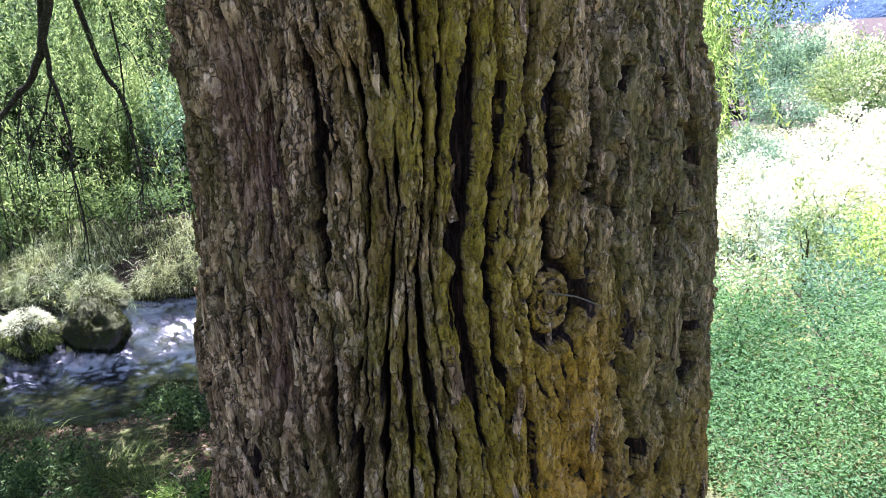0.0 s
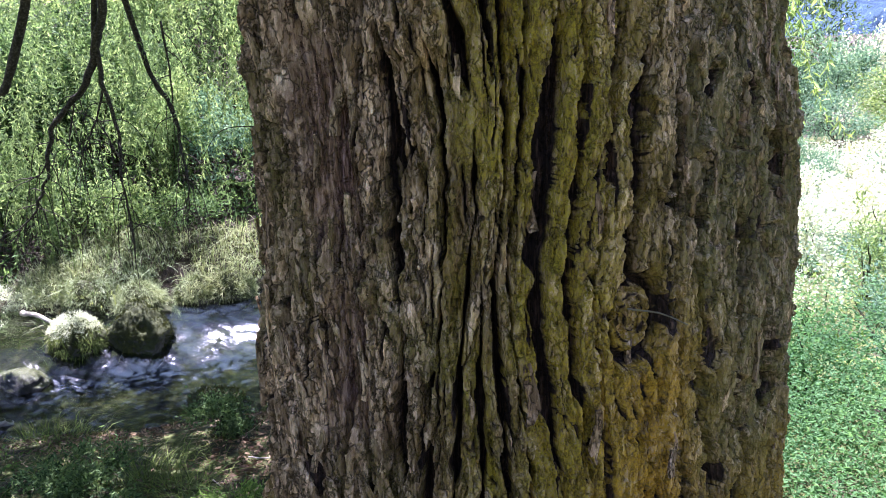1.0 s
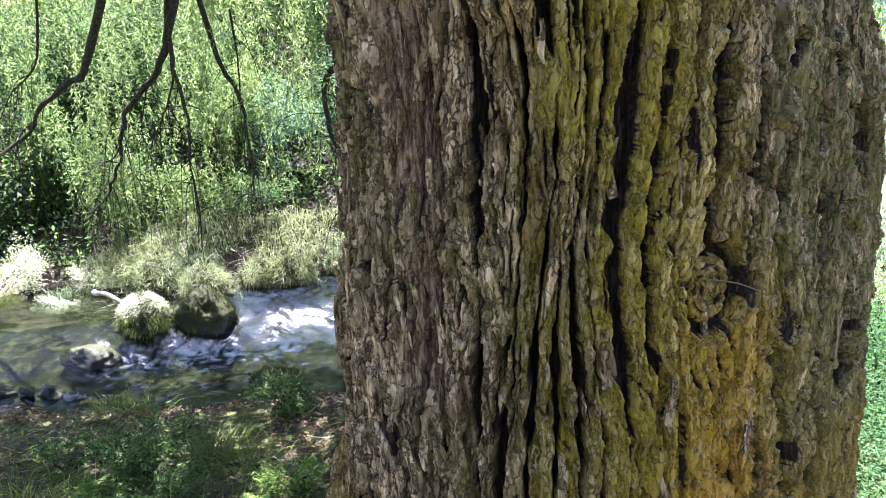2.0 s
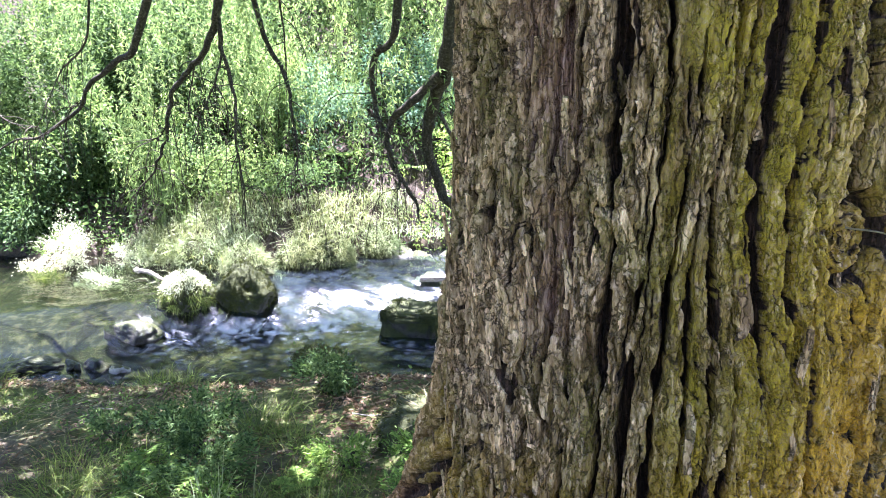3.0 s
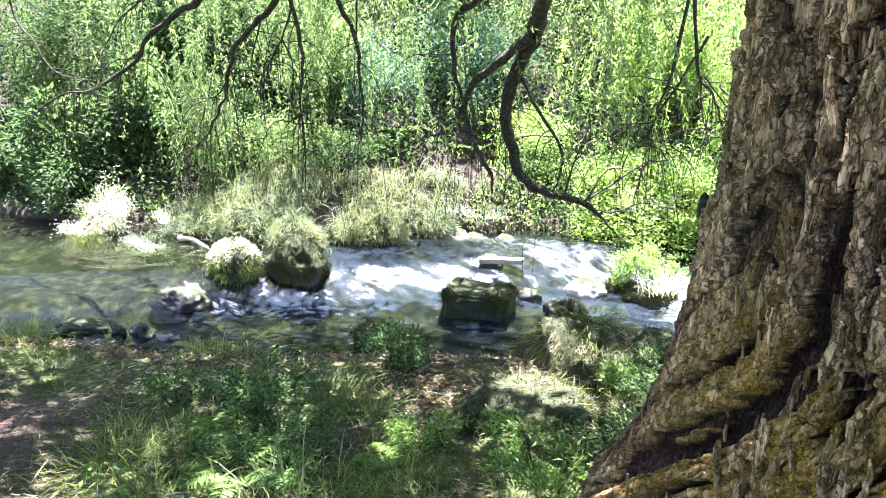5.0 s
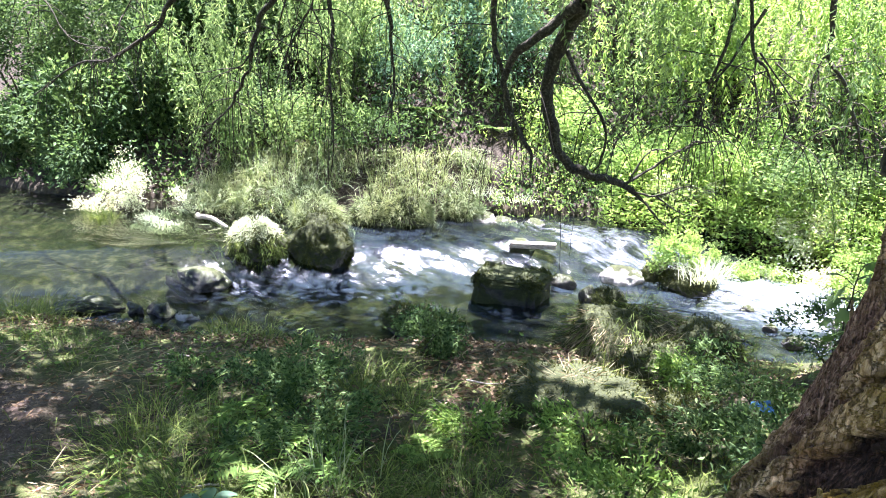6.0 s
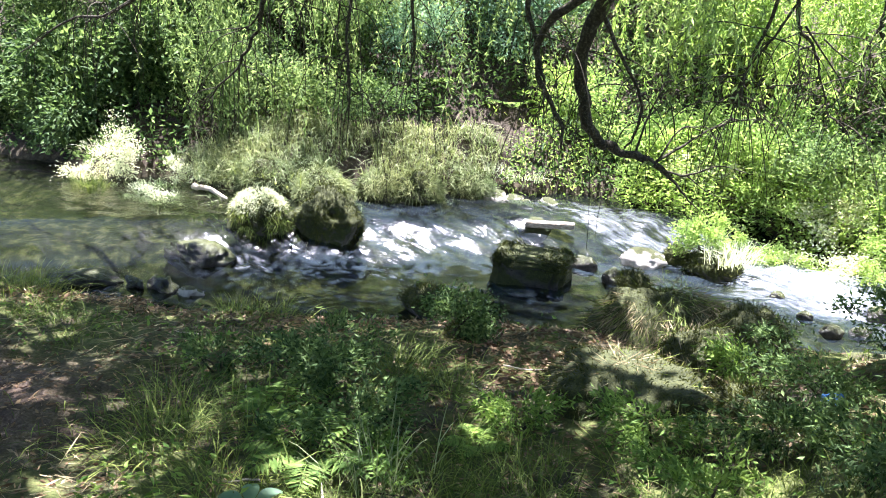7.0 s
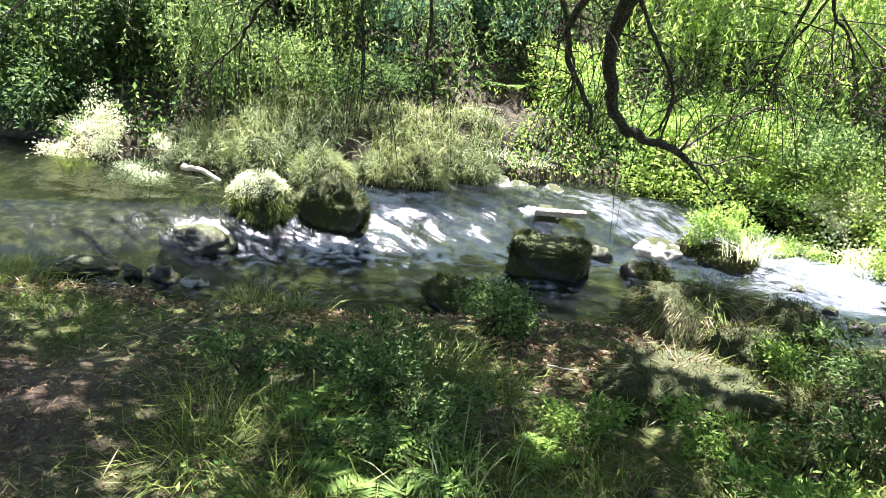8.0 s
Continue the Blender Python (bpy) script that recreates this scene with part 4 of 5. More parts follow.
for bx, by, r in ((-5.76, 8.46, 0.17), (-5.73, 8.75, 0.19), (-5.62, 9.2, 0.14), (-5.08, 8.98, 0.17), (-4.82, 8.85, 0.19), (-4.57, 8.83, 0.13), (-5.28, 9.11, 0.12), (-4.38, 8.76, 0.1), (-5.07, 9.3, 0.15), (-4.2, 8.99, 0.12), (-6.39, 9.34, 0.2)):
    boulder("boulder", (bx, by, 0.14), (r, r * 0.8, r * 0.7), ROCK_PALE, "pale sunlit stone at the far shore", int(bx * -100), group="pale stones at the far shore")
for bx, by, r in ((-1.35, 7.5, 0.07), (-1.15, 7.25, 0.09), (-0.95, 7.35, 0.08), (-1.6, 7.9, 0.07), (-0.8, 7.9, 0.1)):
    boulder("boulder", (bx, by, -0.08), (r, r * 0.8, r * 0.8), ROCK_WET, "small wet stone in the rapids", int(bx * -100 + 3), group="small stones in the rapids")


def stick(name, points, r0, r1, label, mat, category="driftwood", group=""):
    return tagged(new(name, tube_mesh(name, [(points, r0, r1)], mat)), label, category, group)


def wood_material():
    m, n, l, out = material("bleached_wood")
    f = noise_tex(n, l, 1.0, 5.0, 0.6, coords(n, l, (20, 60, 60)))
    c = ramp(n, l, f, [(0.3, (0.20, 0.16, 0.12)), (0.6, (0.42, 0.37, 0.30)), (0.8, (0.60, 0.55, 0.47))])
    principled(n, l, out, c, 0.8, bump(n, l, f, 0.6, 0.008), 0.3)
    return m


WOOD = wood_material()
stick("driftwood", [(-7.62, 6.95, 0.20), (-7.35, 6.90, 0.24), (-7.05, 6.86, 0.17)], 0.035, 0.02, "pale bleached driftwood lying in the shallows", WOOD)
stick("driftwood", [(-7.7, 7.6, 0.24), (-7.2, 7.75, 0.34), (-6.8, 7.85, 0.30)], 0.022, 0.012, "thin bleached branch on the far shore", WOOD)
stick("driftwood", [(-7.2, 7.5, 0.22), (-7.0, 7.8, 0.38), (-6.6, 8.05, 0.36)], 0.014, 0.006, "thin bleached branch on the far shore", WOOD)
# a squared plank caught on a stone
bm = bmesh.new()
bmesh.ops.create_cube(bm, size=1.0)
bmesh.ops.scale(bm, vec=(0.50, 0.09, 0.06), verts=bm.verts)
bmesh.ops.bevel(bm, geom=bm.edges, offset=0.008, segments=2, affect="EDGES")
me = bpy.data.meshes.new("plank")
bm.to_mesh(me)
bm.free()
me.materials.append(WOOD)
plank = tagged(new("plank", me), "weathered wooden plank caught on a stone in the rapids", "plank")
plank.matrix_basis = pose(-3.84, 8.12, 0.15, 3, -3, 14)
# sticks on the near bank
for k in range(16):
    sx, sy = RNG.uniform(-4.8, -1.8), RNG.uniform(2.9, 5.2)
    a = RNG.uniform(0, 6.3)
    ln = RNG.uniform(0.12, 0.35)
    ps = [(sx + math.cos(a) * ln * t, sy + math.sin(a) * ln * t, float(ground_z(sx + math.cos(a) * ln * t, sy + math.sin(a) * ln * t)) + 0.015 + 0.02 * t * (1 - t)) for t in (0, 0.5, 1)]
    stick("twig", ps, 0.006, 0.003, "dry fallen twig on the bank", WOOD if k % 3 else TWIG, "twig", "fallen twigs")

# ---- plants ----
def shrub(name, at, size, count, leaf, mat, label, category="shrub", aspect=0.45, clumps=18, droop=-0.1, group="", stems=3):
    """A bush of leaf clumps round its stems; at is its foot, size its half widths and height."""
    at = np.array([at[0], at[1], ground_z(at[0], at[1]) if len(at) < 3 else at[2]], float)
    ob = thing(name, label, category, group, at=tuple(at))
    r = np.array([size[0], size[1], size[2] * 0.5])
    mid = np.array([0, 0, size[2] * 0.52])
    d = unit(RNG.normal(size=(clumps, 3)))
    centre = mid + d * r * RNG.uniform(0.45, 0.95, (clumps, 1)) * (1 + 0.25 * RNG.normal(size=(clumps, 1)))
    own = RNG.integers(0, clumps, count)
    spread = RNG.normal(size=(count, 3)) * r * RNG.uniform(0.10, 0.24, clumps)[own][:, None]
    p = centre[own] + spread
    out = unit(p - mid + 1e-6)
    way = out * 0.7 + RNG.normal(size=(count, 3)) * 0.6 + [0, 0, droop]
    lengths = RNG.uniform(0.6, 1.25, count) * leaf
    p[:, 2] = np.maximum(p[:, 2], 0.01)
    part("foliage", leaves(name + "_foliage", p, way, lengths, lengths * aspect, mat), ob, "", "stuff")
    for k in range(stems):
        tip = centre[k % clumps] * 0.9
        part("stem", tube_mesh("stem", [([(0, 0, -0.03), tuple(tip * 0.45 + RNG.normal(size=3) * 0.03), tuple(tip)], 0.008 + 0.010 * size[2], 0.003)], TWIG), ob)
    return ob


def tuft(name, at, count, height, width, mat, label, spread=0.10, lean=0.55, group="grass tufts on the bank", sideways=(0, 0)):
    """A tuft of arching grass blades."""
    z = ground_z(at[0], at[1]) if len(at) < 3 else at[2]
    ob_at = (at[0], at[1], float(z) - 0.01)
    p = np.concatenate([RNG.normal(size=(count, 2)) * spread, np.zeros((count, 1))], 1)
    ln = np.concatenate([unit(p[:, :2] + RNG.normal(size=(count, 2)) * spread * 0.8) * RNG.uniform(0.35, 1.6, (count, 1)) * lean + sideways, np.zeros((count, 1))], 1)
    me = blades(name, p, ln, RNG.uniform(0.5, 1.15, count) * height, RNG.uniform(0.7, 1.2, count) * width, mat)
    ob = new(name, me)
    ob.location = ob_at
    return tagged(ob, label, "grass", group, "stuff")


def scatter(region, count, seed, keep=0.0, scale=1.0):
    """Points on the ground in a box, thinned by patches."""
    x, y = RNG.uniform(region[0], region[1], count), RNG.uniform(region[2], region[3], count)
    ok = value_noise(x * scale, y * scale, 0, seed) + 0.5 * value_noise(x * scale * 2.7, y * scale * 2.7, 0, seed + 1) > keep
    return x[ok], y[ok]


def bare(x, y):
    """The trodden path and the litter patch, where little grows."""
    return np.exp(-(((x + 5.05) / 1.0) ** 2 + ((y - 2.6) / 1.15) ** 2) ** 2) + np.exp(-(((x + 2.95) / 0.35) ** 2 + ((y - 5.0) / 0.4) ** 2) ** 2)


def on_bank(x, y, margin=0.15):
    near, far = shores(x, y)
    inside = ((x - TC[0]) / 0.85) ** 2 + ((y - TC[1]) / 1.2) ** 2 > 1
    return (near > margin) & inside


# short grass and small weeds over the near bank
x, y = scatter((-8.0, 0.6, 1.6, 7.0), 60000, 201, 0.12, 1.6)
ok = on_bank(x, y, 0.2) & (RNG.uniform(size=len(x)) > bare(x, y)) & (RNG.uniform(size=len(x)) < 0.12 + smooth((shores(x, y)[0] - 0.4) / 0.9)) & (np.hypot(x + 1, y - 1) > 0.9)
x, y = x[ok], y[ok]
p = np.stack([x, y, ground_z(x, y) - 0.004], 1)
me = blades("bank_grass", p, np.concatenate([RNG.normal(size=(len(x), 2)) * 0.8, np.zeros((len(x), 1))], 1), RNG.uniform(0.03, 0.14, len(x)), RNG.uniform(0.003, 0.006, len(x)), GRASS)
tagged(new("bank_grass", me), "short uneven green grass on the bank", "grass", kind="stuff")
x, y = scatter((-9.0, 1.2, 1.2, 7.0), 26000, 211, 0.1, 1.3)
ok = on_bank(x, y, 0.2) & (RNG.uniform(size=len(x)) > 1.3 * bare(x, y)) & (RNG.uniform(size=len(x)) < 0.15 + smooth((shores(x, y)[0] - 0.5) / 1.0)) & (np.hypot(x + 1, y - 1) > 0.9)
x, y = x[ok], y[ok]
p = np.stack([x, y, ground_z(x, y) + RNG.uniform(0.0, 0.10, len(x)) * (1 + value_noise(x * 2, y * 2, 0, 5))], 1)
w = RNG.normal(size=(len(x), 3)) * [1, 1, 0.35] + [0, 0, 0.15]
me = leaves("ground_weeds", p, w, RNG.uniform(0.02, 0.065, len(x)), RNG.uniform(0.012, 0.028, len(x)), WEED)
tagged(new("ground_weeds", me), "low broad-leaved weeds and creeping plants", "plant", kind="stuff")
# straw and dead stalks lying in the grass
x, y = scatter((-8.0, 0.2, 1.3, 6.6), 12000, 227, -0.1, 1.7)
ok = on_bank(x, y, 0.1) & (RNG.uniform(size=len(x)) > 1.1 * bare(x, y))
x, y = x[ok], y[ok]
a = RNG.uniform(0, 2 * math.pi, len(x))
p = np.stack([x, y, ground_z(x, y) + RNG.uniform(0.0, 0.05, len(x))], 1)
me = leaves("dead_stalks", p, np.stack([np.cos(a), np.sin(a), RNG.normal(size=len(x)) * 0.15 + 0.08], 1), RNG.uniform(0.06, 0.22, len(x)), RNG.uniform(0.003, 0.007, len(x)), STRAW, 0.1)
tagged(new("dead_stalks", me), "straw-coloured dead grass matted on the bank", "grass", kind="stuff")
# dead leaves
x, y = scatter((-7.5, 0.5, 1.4, 6.6), 30000, 221, -0.25, 2.0)
ok = on_bank(x, y, -0.05)
x, y = x[ok], y[ok]
p = np.stack([x, y, ground_z(x, y) + 0.008], 1)
me = leaves("leaf_litter", p, RNG.normal(size=(len(x), 3)) * [1, 1, 0.18], RNG.uniform(0.02, 0.06, len(x)), RNG.uniform(0.006, 0.016, len(x)), LITTER, 0.12)
tagged(new("leaf_litter", me), "fallen narrow brown and straw-coloured leaves", "leaf litter", kind="stuff")

x, y = RNG.uniform(-7.4, -1.4, 26000), RNG.uniform(3.4, 6.6, 26000)
near = shores(x, y)[0]
ok = (near > -0.04) & (RNG.uniform(size=len(x)) < np.exp(-((near - 0.16) / 0.22) ** 2) * (0.35 + 0.65 * (value_noise(x * 2.2, y * 2.2, 0, 225) > -0.2)) + np.exp(-((x + 2.75) / 0.4) ** 2 - ((y - 5.0) / 0.45) ** 2))
x, y = x[ok], y[ok]
p = np.stack([x, y, ground_z(x, y) + RNG.uniform(0.006, 0.03, len(x))], 1)
me = leaves("shore_litter", p, RNG.normal(size=(len(x), 3)) * [1, 1, 0.22], RNG.uniform(0.025, 0.085, len(x)), RNG.uniform(0.008, 0.03, len(x)), LITTER, 0.12)
tagged(new("shore_litter", me), "strip of brown and pinkish dead leaves along the waterline", "leaf litter", kind="stuff")

# long arching tufts
for tx, ty, n, hgt in ((-3.85, 3.10, 300, 0.40), (-3.6, 3.40, 180, 0.34), (-4.10, 3.45, 220, 0.32), (-3.3, 2.9, 160, 0.34), (-3.35, 4.35, 300, 0.34), (-3.0, 4.3, 220, 0.30),
                       (-6.65, 4.25, 380, 0.34), (-6.95, 4.05, 300, 0.34), (-6.2, 4.05, 200, 0.24), (-5.0, 4.85, 240, 0.22), (-4.75, 4.9, 200, 0.22), (-5.6, 3.9, 200, 0.2),
                       (-2.5, 3.3, 180, 0.28), (-2.9, 3.1, 120, 0.30), (-2.2, 3.6, 200, 0.28), (-4.3, 4.3, 180, 0.22), (-1.7, 3.9, 220, 0.3), (-2.7, 3.8, 160, 0.24)):
    tuft("grass_tuft", (tx, ty), n, hgt * 0.68, 0.005, GRASS, "tuft of long arching green grass on the bank", 0.14, 1.3)
tuft("grass_tuft", (-2.75, 3.25), 60, 0.34, 0.006, GRASS_DRY, "tuft of pale dry grass stalks", 0.10, 0.5)

# leafy weeds in front of the water
for sx, sy, r, hgt, n in ((-3.50, 3.90, 0.36, 0.44, 1300), (-3.10, 3.60, 0.32, 0.40, 1100), (-3.9, 4.1, 0.24, 0.24, 500), (-4.3, 3.9, 0.22, 0.20, 360), (-2.5, 4.2, 0.22, 0.24, 480),
                          (-1.85, 4.3, 0.24, 0.26, 520), (-2.9, 3.4, 0.2, 0.2, 260), (-1.3, 4.5, 0.34, 0.30, 900), (-0.95, 4.1, 0.34, 0.42, 900), (-1.15, 5.2, 0.36, 0.32, 900), (-1.5, 3.7, 0.26, 0.3, 500),
                          (-1.6, 5.5, 0.24, 0.3, 500), (-0.8, 5.8, 0.4, 0.45, 800)):
    shrub("weed_plant", (sx, sy), (r, r, hgt), int(n * 2.0), 0.040, LEAF_SHRUB if sx < -3.0 or sx > -1.4 else WEED, "leafy green weeds growing on the bank", "plant", 0.36, 14, 0.15, "weeds on the bank", 3)
boulder("boulder", (-3.36, 5.30, -0.06), (0.26, 0.22, 0.22), ROCK_MOSSY, "dark mossy stone under a low shrub", 63, group="boulders on the bank")
shrub("low_shrub", (-3.34, 5.16), (0.30, 0.22, 0.32), 2600, 0.032, LEAF_SHRUB, "low dense dark green shrub by the water", "shrub", 0.55, 20)

# the far bank
FARBANK = "shrubs on the far bank"
spots = [
    ((-12.6, 8.2), (1.3, 1.1, 2.6), 10000, 0.10, LEAF_SHRUB, "tall dark green shrub on the far bank"),
    ((-10.6, 7.6), (0.9, 0.6, 1.3), 3600, 0.13, LEAF_SHRUB, "large-leaved dark shrub at the far waterside"),
    ((-9.4, 8.0), (0.8, 0.5, 1.2), 3400, 0.13, LEAF_SHRUB, "large-leaved dark shrub at the far waterside"),
    ((-11.8, 7.1), (0.8, 0.5, 1.0), 2800, 0.11, LEAF_SHRUB, "large-leaved dark shrub at the far waterside"),
    ((-9.9, 7.2), (0.7, 0.4, 0.9), 2400, 0.10, LEAF_SHRUB, "large-leaved dark shrub at the far waterside"),
    ((-7.6, 8.4), (0.8, 0.5, 0.9), 2800, 0.07, LEAF_WILLOW, "fresh green bush on the far bank"),
    ((-6.6, 8.7), (0.7, 0.5, 0.7), 2400, 0.06, LEAF_SHRUB, "green bush on the far bank"),
    ((-10.3, 9.6), (1.4, 1.0, 2.6), 11000, 0.10, LEAF_SHRUB, "tall dark green shrub on the far bank"),
    ((-8.6, 11.6), (1.5, 1.0, 2.8), 11000, 0.09, LEAF_WILLOW, "tall fresh green shrub on the slope"),
    ((-12.0, 10.5), (1.6, 1.0, 3.0), 11000, 0.10, LEAF_WILLOW, "tall fresh green shrub on the slope"),
    ((-11.0, 8.6), (1.5, 1.2, 2.6), 12000, 0.09, LEAF_SHRUB, "tall dark green shrub on the far bank"),
    ((-9.6, 9.3), (1.2, 1.0, 2.2), 8000, 0.10, LEAF_SHRUB, "tall dark green shrub on the far bank"),
    ((-8.4, 10.0), (1.2, 0.9, 2.4), 8000, 0.10, LEAF_SHRUB, "tall dark green shrub on the far bank"),
    ((-8.3, 8.6), (0.7, 0.5, 1.2), 3200, 0.08, LEAF_SHRUB, "green shrub at the far waterside"),
    ((-7.4, 9.6), (0.9, 0.7, 1.6), 5200, 0.08, LEAF_WILLOW, "fresh green shrub on the far bank"),
    ((-6.6, 9.9), (0.8, 0.6, 1.1), 4600, 0.07, LEAF_BLUE, "bluish green shrub on the far bank"),
    ((-5.7, 11.0), (0.9, 0.7, 1.3), 4600, 0.08, LEAF_BLUE, "bluish green shrub on the far bank"),
    ((-6.6, 11.4), (1.3, 0.9, 2.6), 7000, 0.09, LEAF_SHRUB, "tall green shrub on the slope"),
    ((-4.5, 10.5), (0.6, 0.5, 0.8), 3200, 0.07, LEAF_LIME, "bright yellow-green bush on the far bank"),
    ((-3.9, 10.3), (0.5, 0.4, 0.5), 2400, 0.05, LEAF_SHRUB, "low green bush at the far waterside"),
    ((-3.2, 10.1), (0.6, 0.5, 0.7), 3000, 0.07, LEAF_LIME, "bright yellow-green bush on the far bank"),
    ((-2.3, 10.1), (0.7, 0.5, 0.8), 3400, 0.07, LEAF_LIME, "bright yellow-green bush on the far bank"),
    ((-1.3, 9.9), (0.8, 0.6, 0.9), 3400, 0.07, LEAF_WILLOW, "fresh green bush on the far bank"),
    ((-1.9, 9.75), (0.45, 0.35, 0.45), 2200, 0.05, LEAF_LIME, "sunlit low bush at the far waterside"),
    ((-1.2, 9.6), (0.45, 0.35, 0.5), 2200, 0.05, LEAF_GLARE, "pale sunlit bush at the far waterside"),
    ((-0.6, 9.3), (0.5, 0.4, 0.6), 2400, 0.05, LEAF_LIME, "sunlit low bush at the far waterside"),
    ((-2.7, 9.85), (0.4, 0.3, 0.35), 1800, 0.05, LEAF_GLARE, "pale sunlit bush at the far waterside"),
    ((-1.65, 9.05), (0.40, 0.28, 0.40), 2200, 0.045, LEAF_LIME, "sunlit low bush at the far waterside"),
    ((-1.15, 8.95), (0.42, 0.28, 0.42), 2200, 0.045, LEAF_GLARE, "pale sunlit bush at the far waterside"),
    ((-2.15, 9.2), (0.36, 0.26, 0.34), 1800, 0.045, LEAF_WILLOW, "fresh green bush at the far waterside"),
    ((-0.65, 8.85), (0.42, 0.3, 0.5), 2200, 0.045, LEAF_LIME, "sunlit low bush at the far waterside"),
    ((-4.4, 12.0), (1.4, 1.0, 2.6), 8000, 0.09, LEAF_WILLOW, "tall fresh green shrub on the slope"),
    ((-2.6, 11.8), (1.4, 1.0, 2.6), 8000, 0.09, LEAF_LIME, "tall bright green shrub on the slope"),
    ((-0.9, 11.4), (1.3, 1.0, 2.6), 7000, 0.09, LEAF_LIME, "tall bright green shrub on the slope"),
]
for at, size, n, leaf, mat, label in spots:
    shrub("shrub", at, size, int(n * 1.25), leaf * 0.78, mat, label, "shrub", 0.45, 30, -0.15, FARBANK, 4)

# undergrowth over the far slope
x, y = RNG.uniform(-14, 1.0, 100000), RNG.uniform(4.8, 15, 100000)
near, far = shores(x, y)
ok = (far > 0.05) & (near < 0) & ((value_noise(x * 1.2, y * 1.2, 0, 231) > -0.35 - 0.5 * smooth((-x - 6.0) / 1.5)) | ((far < 0.7) & (x > -7)))
ok &= ~((x > -8.3) & (x < -4.9) & (far < 1.25))
x, y = x[ok], y[ok]
hgt = np.abs(RNG.normal(size=len(x))) * (0.12 + 0.22 * smooth(value_noise(x * 0.8, y * 0.8, 0, 233) + 0.4)) * (0.4 + smooth(shores(x, y)[1] / 1.5))
p = np.stack([x, y, ground_z(x, y) + hgt], 1)
me = leaves("slope_undergrowth", p, RNG.normal(size=(len(x), 3)) * 0.7 + [0, -0.4, 0.2], RNG.uniform(0.05, 0.12, len(x)), RNG.uniform(0.02, 0.05, len(x)), LEAF_SHRUB)
tagged(new("slope_undergrowth", me), "dense green undergrowth on the far slope", "undergrowth", kind="stuff")

# matted pale grass on the tongue of land behind the two boulders
def tongue(x, y):
    return (x > -8.3) & (x < -4.9) & (shores(x, y)[1] < 1.25)


x, y = RNG.uniform(-8.2, -5.0, 16000), RNG.uniform(6.9, 9.6, 16000)
far = shores(x, y)[1]
ok = (far > 0.02) & tongue(x, y) & (value_noise(x * 2.4, y * 2.4, 0, 263) > -0.55)
x, y = x[ok], y[ok]
p = np.stack([x, y, ground_z(x, y) - 0.01], 1)
lean = np.concatenate([RNG.normal(size=(len(x), 2)) * 0.8 + [0.3, -0.5], np.zeros((len(x), 1))], 1)
me = blades("shore_grass", p, lean, RNG.uniform(0.10, 0.34, len(x)), RNG.uniform(0.005, 0.010, len(x)), GRASS_DRY)
tagged(new("shore_grass", me), "long pale green grass matted over the far shore", "grass", kind="stuff")

# low bright plants along the far waterline
x, y = RNG.uniform(-13.0, 0.2, 90000), RNG.uniform(5.0, 11.6, 90000)
near, far = shores(x, y)
ok = (far > -0.12) & (far < 1.3) & (near < 0) & (value_noise(x * 2.2, y * 2.2, 0, 251) > -0.25 + 0.7 * smooth((-x - 6.5) / 1.5) - 0.5 * smooth((x + 4.2) / 0.8)) & ~tongue(x, y)
x, y = x[ok], y[ok]
p = np.stack([x, y, ground_z(x, y) + np.abs(RNG.normal(size=len(x))) * 0.20], 1)
me = leaves("waterside_plants", p, RNG.normal(size=(len(x), 3)) * 0.8 + [0, -0.2, 0.5], RNG.uniform(0.03, 0.08, len(x)), RNG.uniform(0.012, 0.03, len(x)), LEAF_LIME)
tagged(new("waterside_plants", me), "low bright green plants along the far waterline", "plant", kind="stuff")

# tall herbs on the sunny end of the far shore
x, y = RNG.uniform(-3.6, -0.3, 15000), RNG.uniform(8.9, 10.3, 15000)
near, far = shores(x, y)
ok = (far > -0.25) & (near < 0) & (value_noise(x * 2.6, y * 2.6, 0, 257) > -0.45)
x, y = x[ok], y[ok]
p = np.stack([x, y, ground_z(x, y) + np.abs(RNG.normal(size=len(x))) * 0.30], 1)
me = leaves("shore_herbs", p, RNG.normal(size=(len(x), 3)) * [0.8, 0.8, 0.4] + [0, -0.3, 0.1], RNG.uniform(0.04, 0.09, len(x)), RNG.uniform(0.014, 0.034, len(x)), LEAF_LIME)
tagged(new("shore_herbs", me), "sunlit yellow-green herbs crowding the far shore", "plant", kind="stuff")

# hanging willow foliage in front of the far bank
n = 230
tops = np.stack([RNG.uniform(-3.8, 0.6, n), RNG.uniform(9.7, 11.6, n), RNG.uniform(2.2, 4.2, n)], 1)
tops[:, :2] = tops[RNG.integers(0, 60, n), :2] + RNG.normal(size=(n, 2)) * 0.18
shoots("hanging_foliage", tops, RNG.uniform(0.6, 2.3, n), 62, 0.09, LEAF_LIME, willow, "sunlit yellow-green willow leaves")
n = 230
tops = np.stack([RNG.uniform(-10, -3.4, n), RNG.uniform(8.4, 11.5, n), RNG.uniform(2.6, 4.6, n)], 1)
tops[:, :2] = tops[RNG.integers(0, 40, n), :2] + RNG.normal(size=(n, 2)) * 0.2
shoots("hanging_foliage", tops, RNG.uniform(0.4, 1.6, n), 55, 0.075, LEAF_WILLOW, willow, "fresh green willow leaves")

n = 22
tops = np.stack([RNG.uniform(0.50, 0.85, n), RNG.uniform(5.5, 6.1, n), RNG.uniform(3.1, 3.8, n)], 1)
shoots("hanging_foliage", tops, RNG.uniform(0.4, 1.1, n), 60, 0.06, LEAF_LIME, willow, "sunlit yellow-green willow leaves")

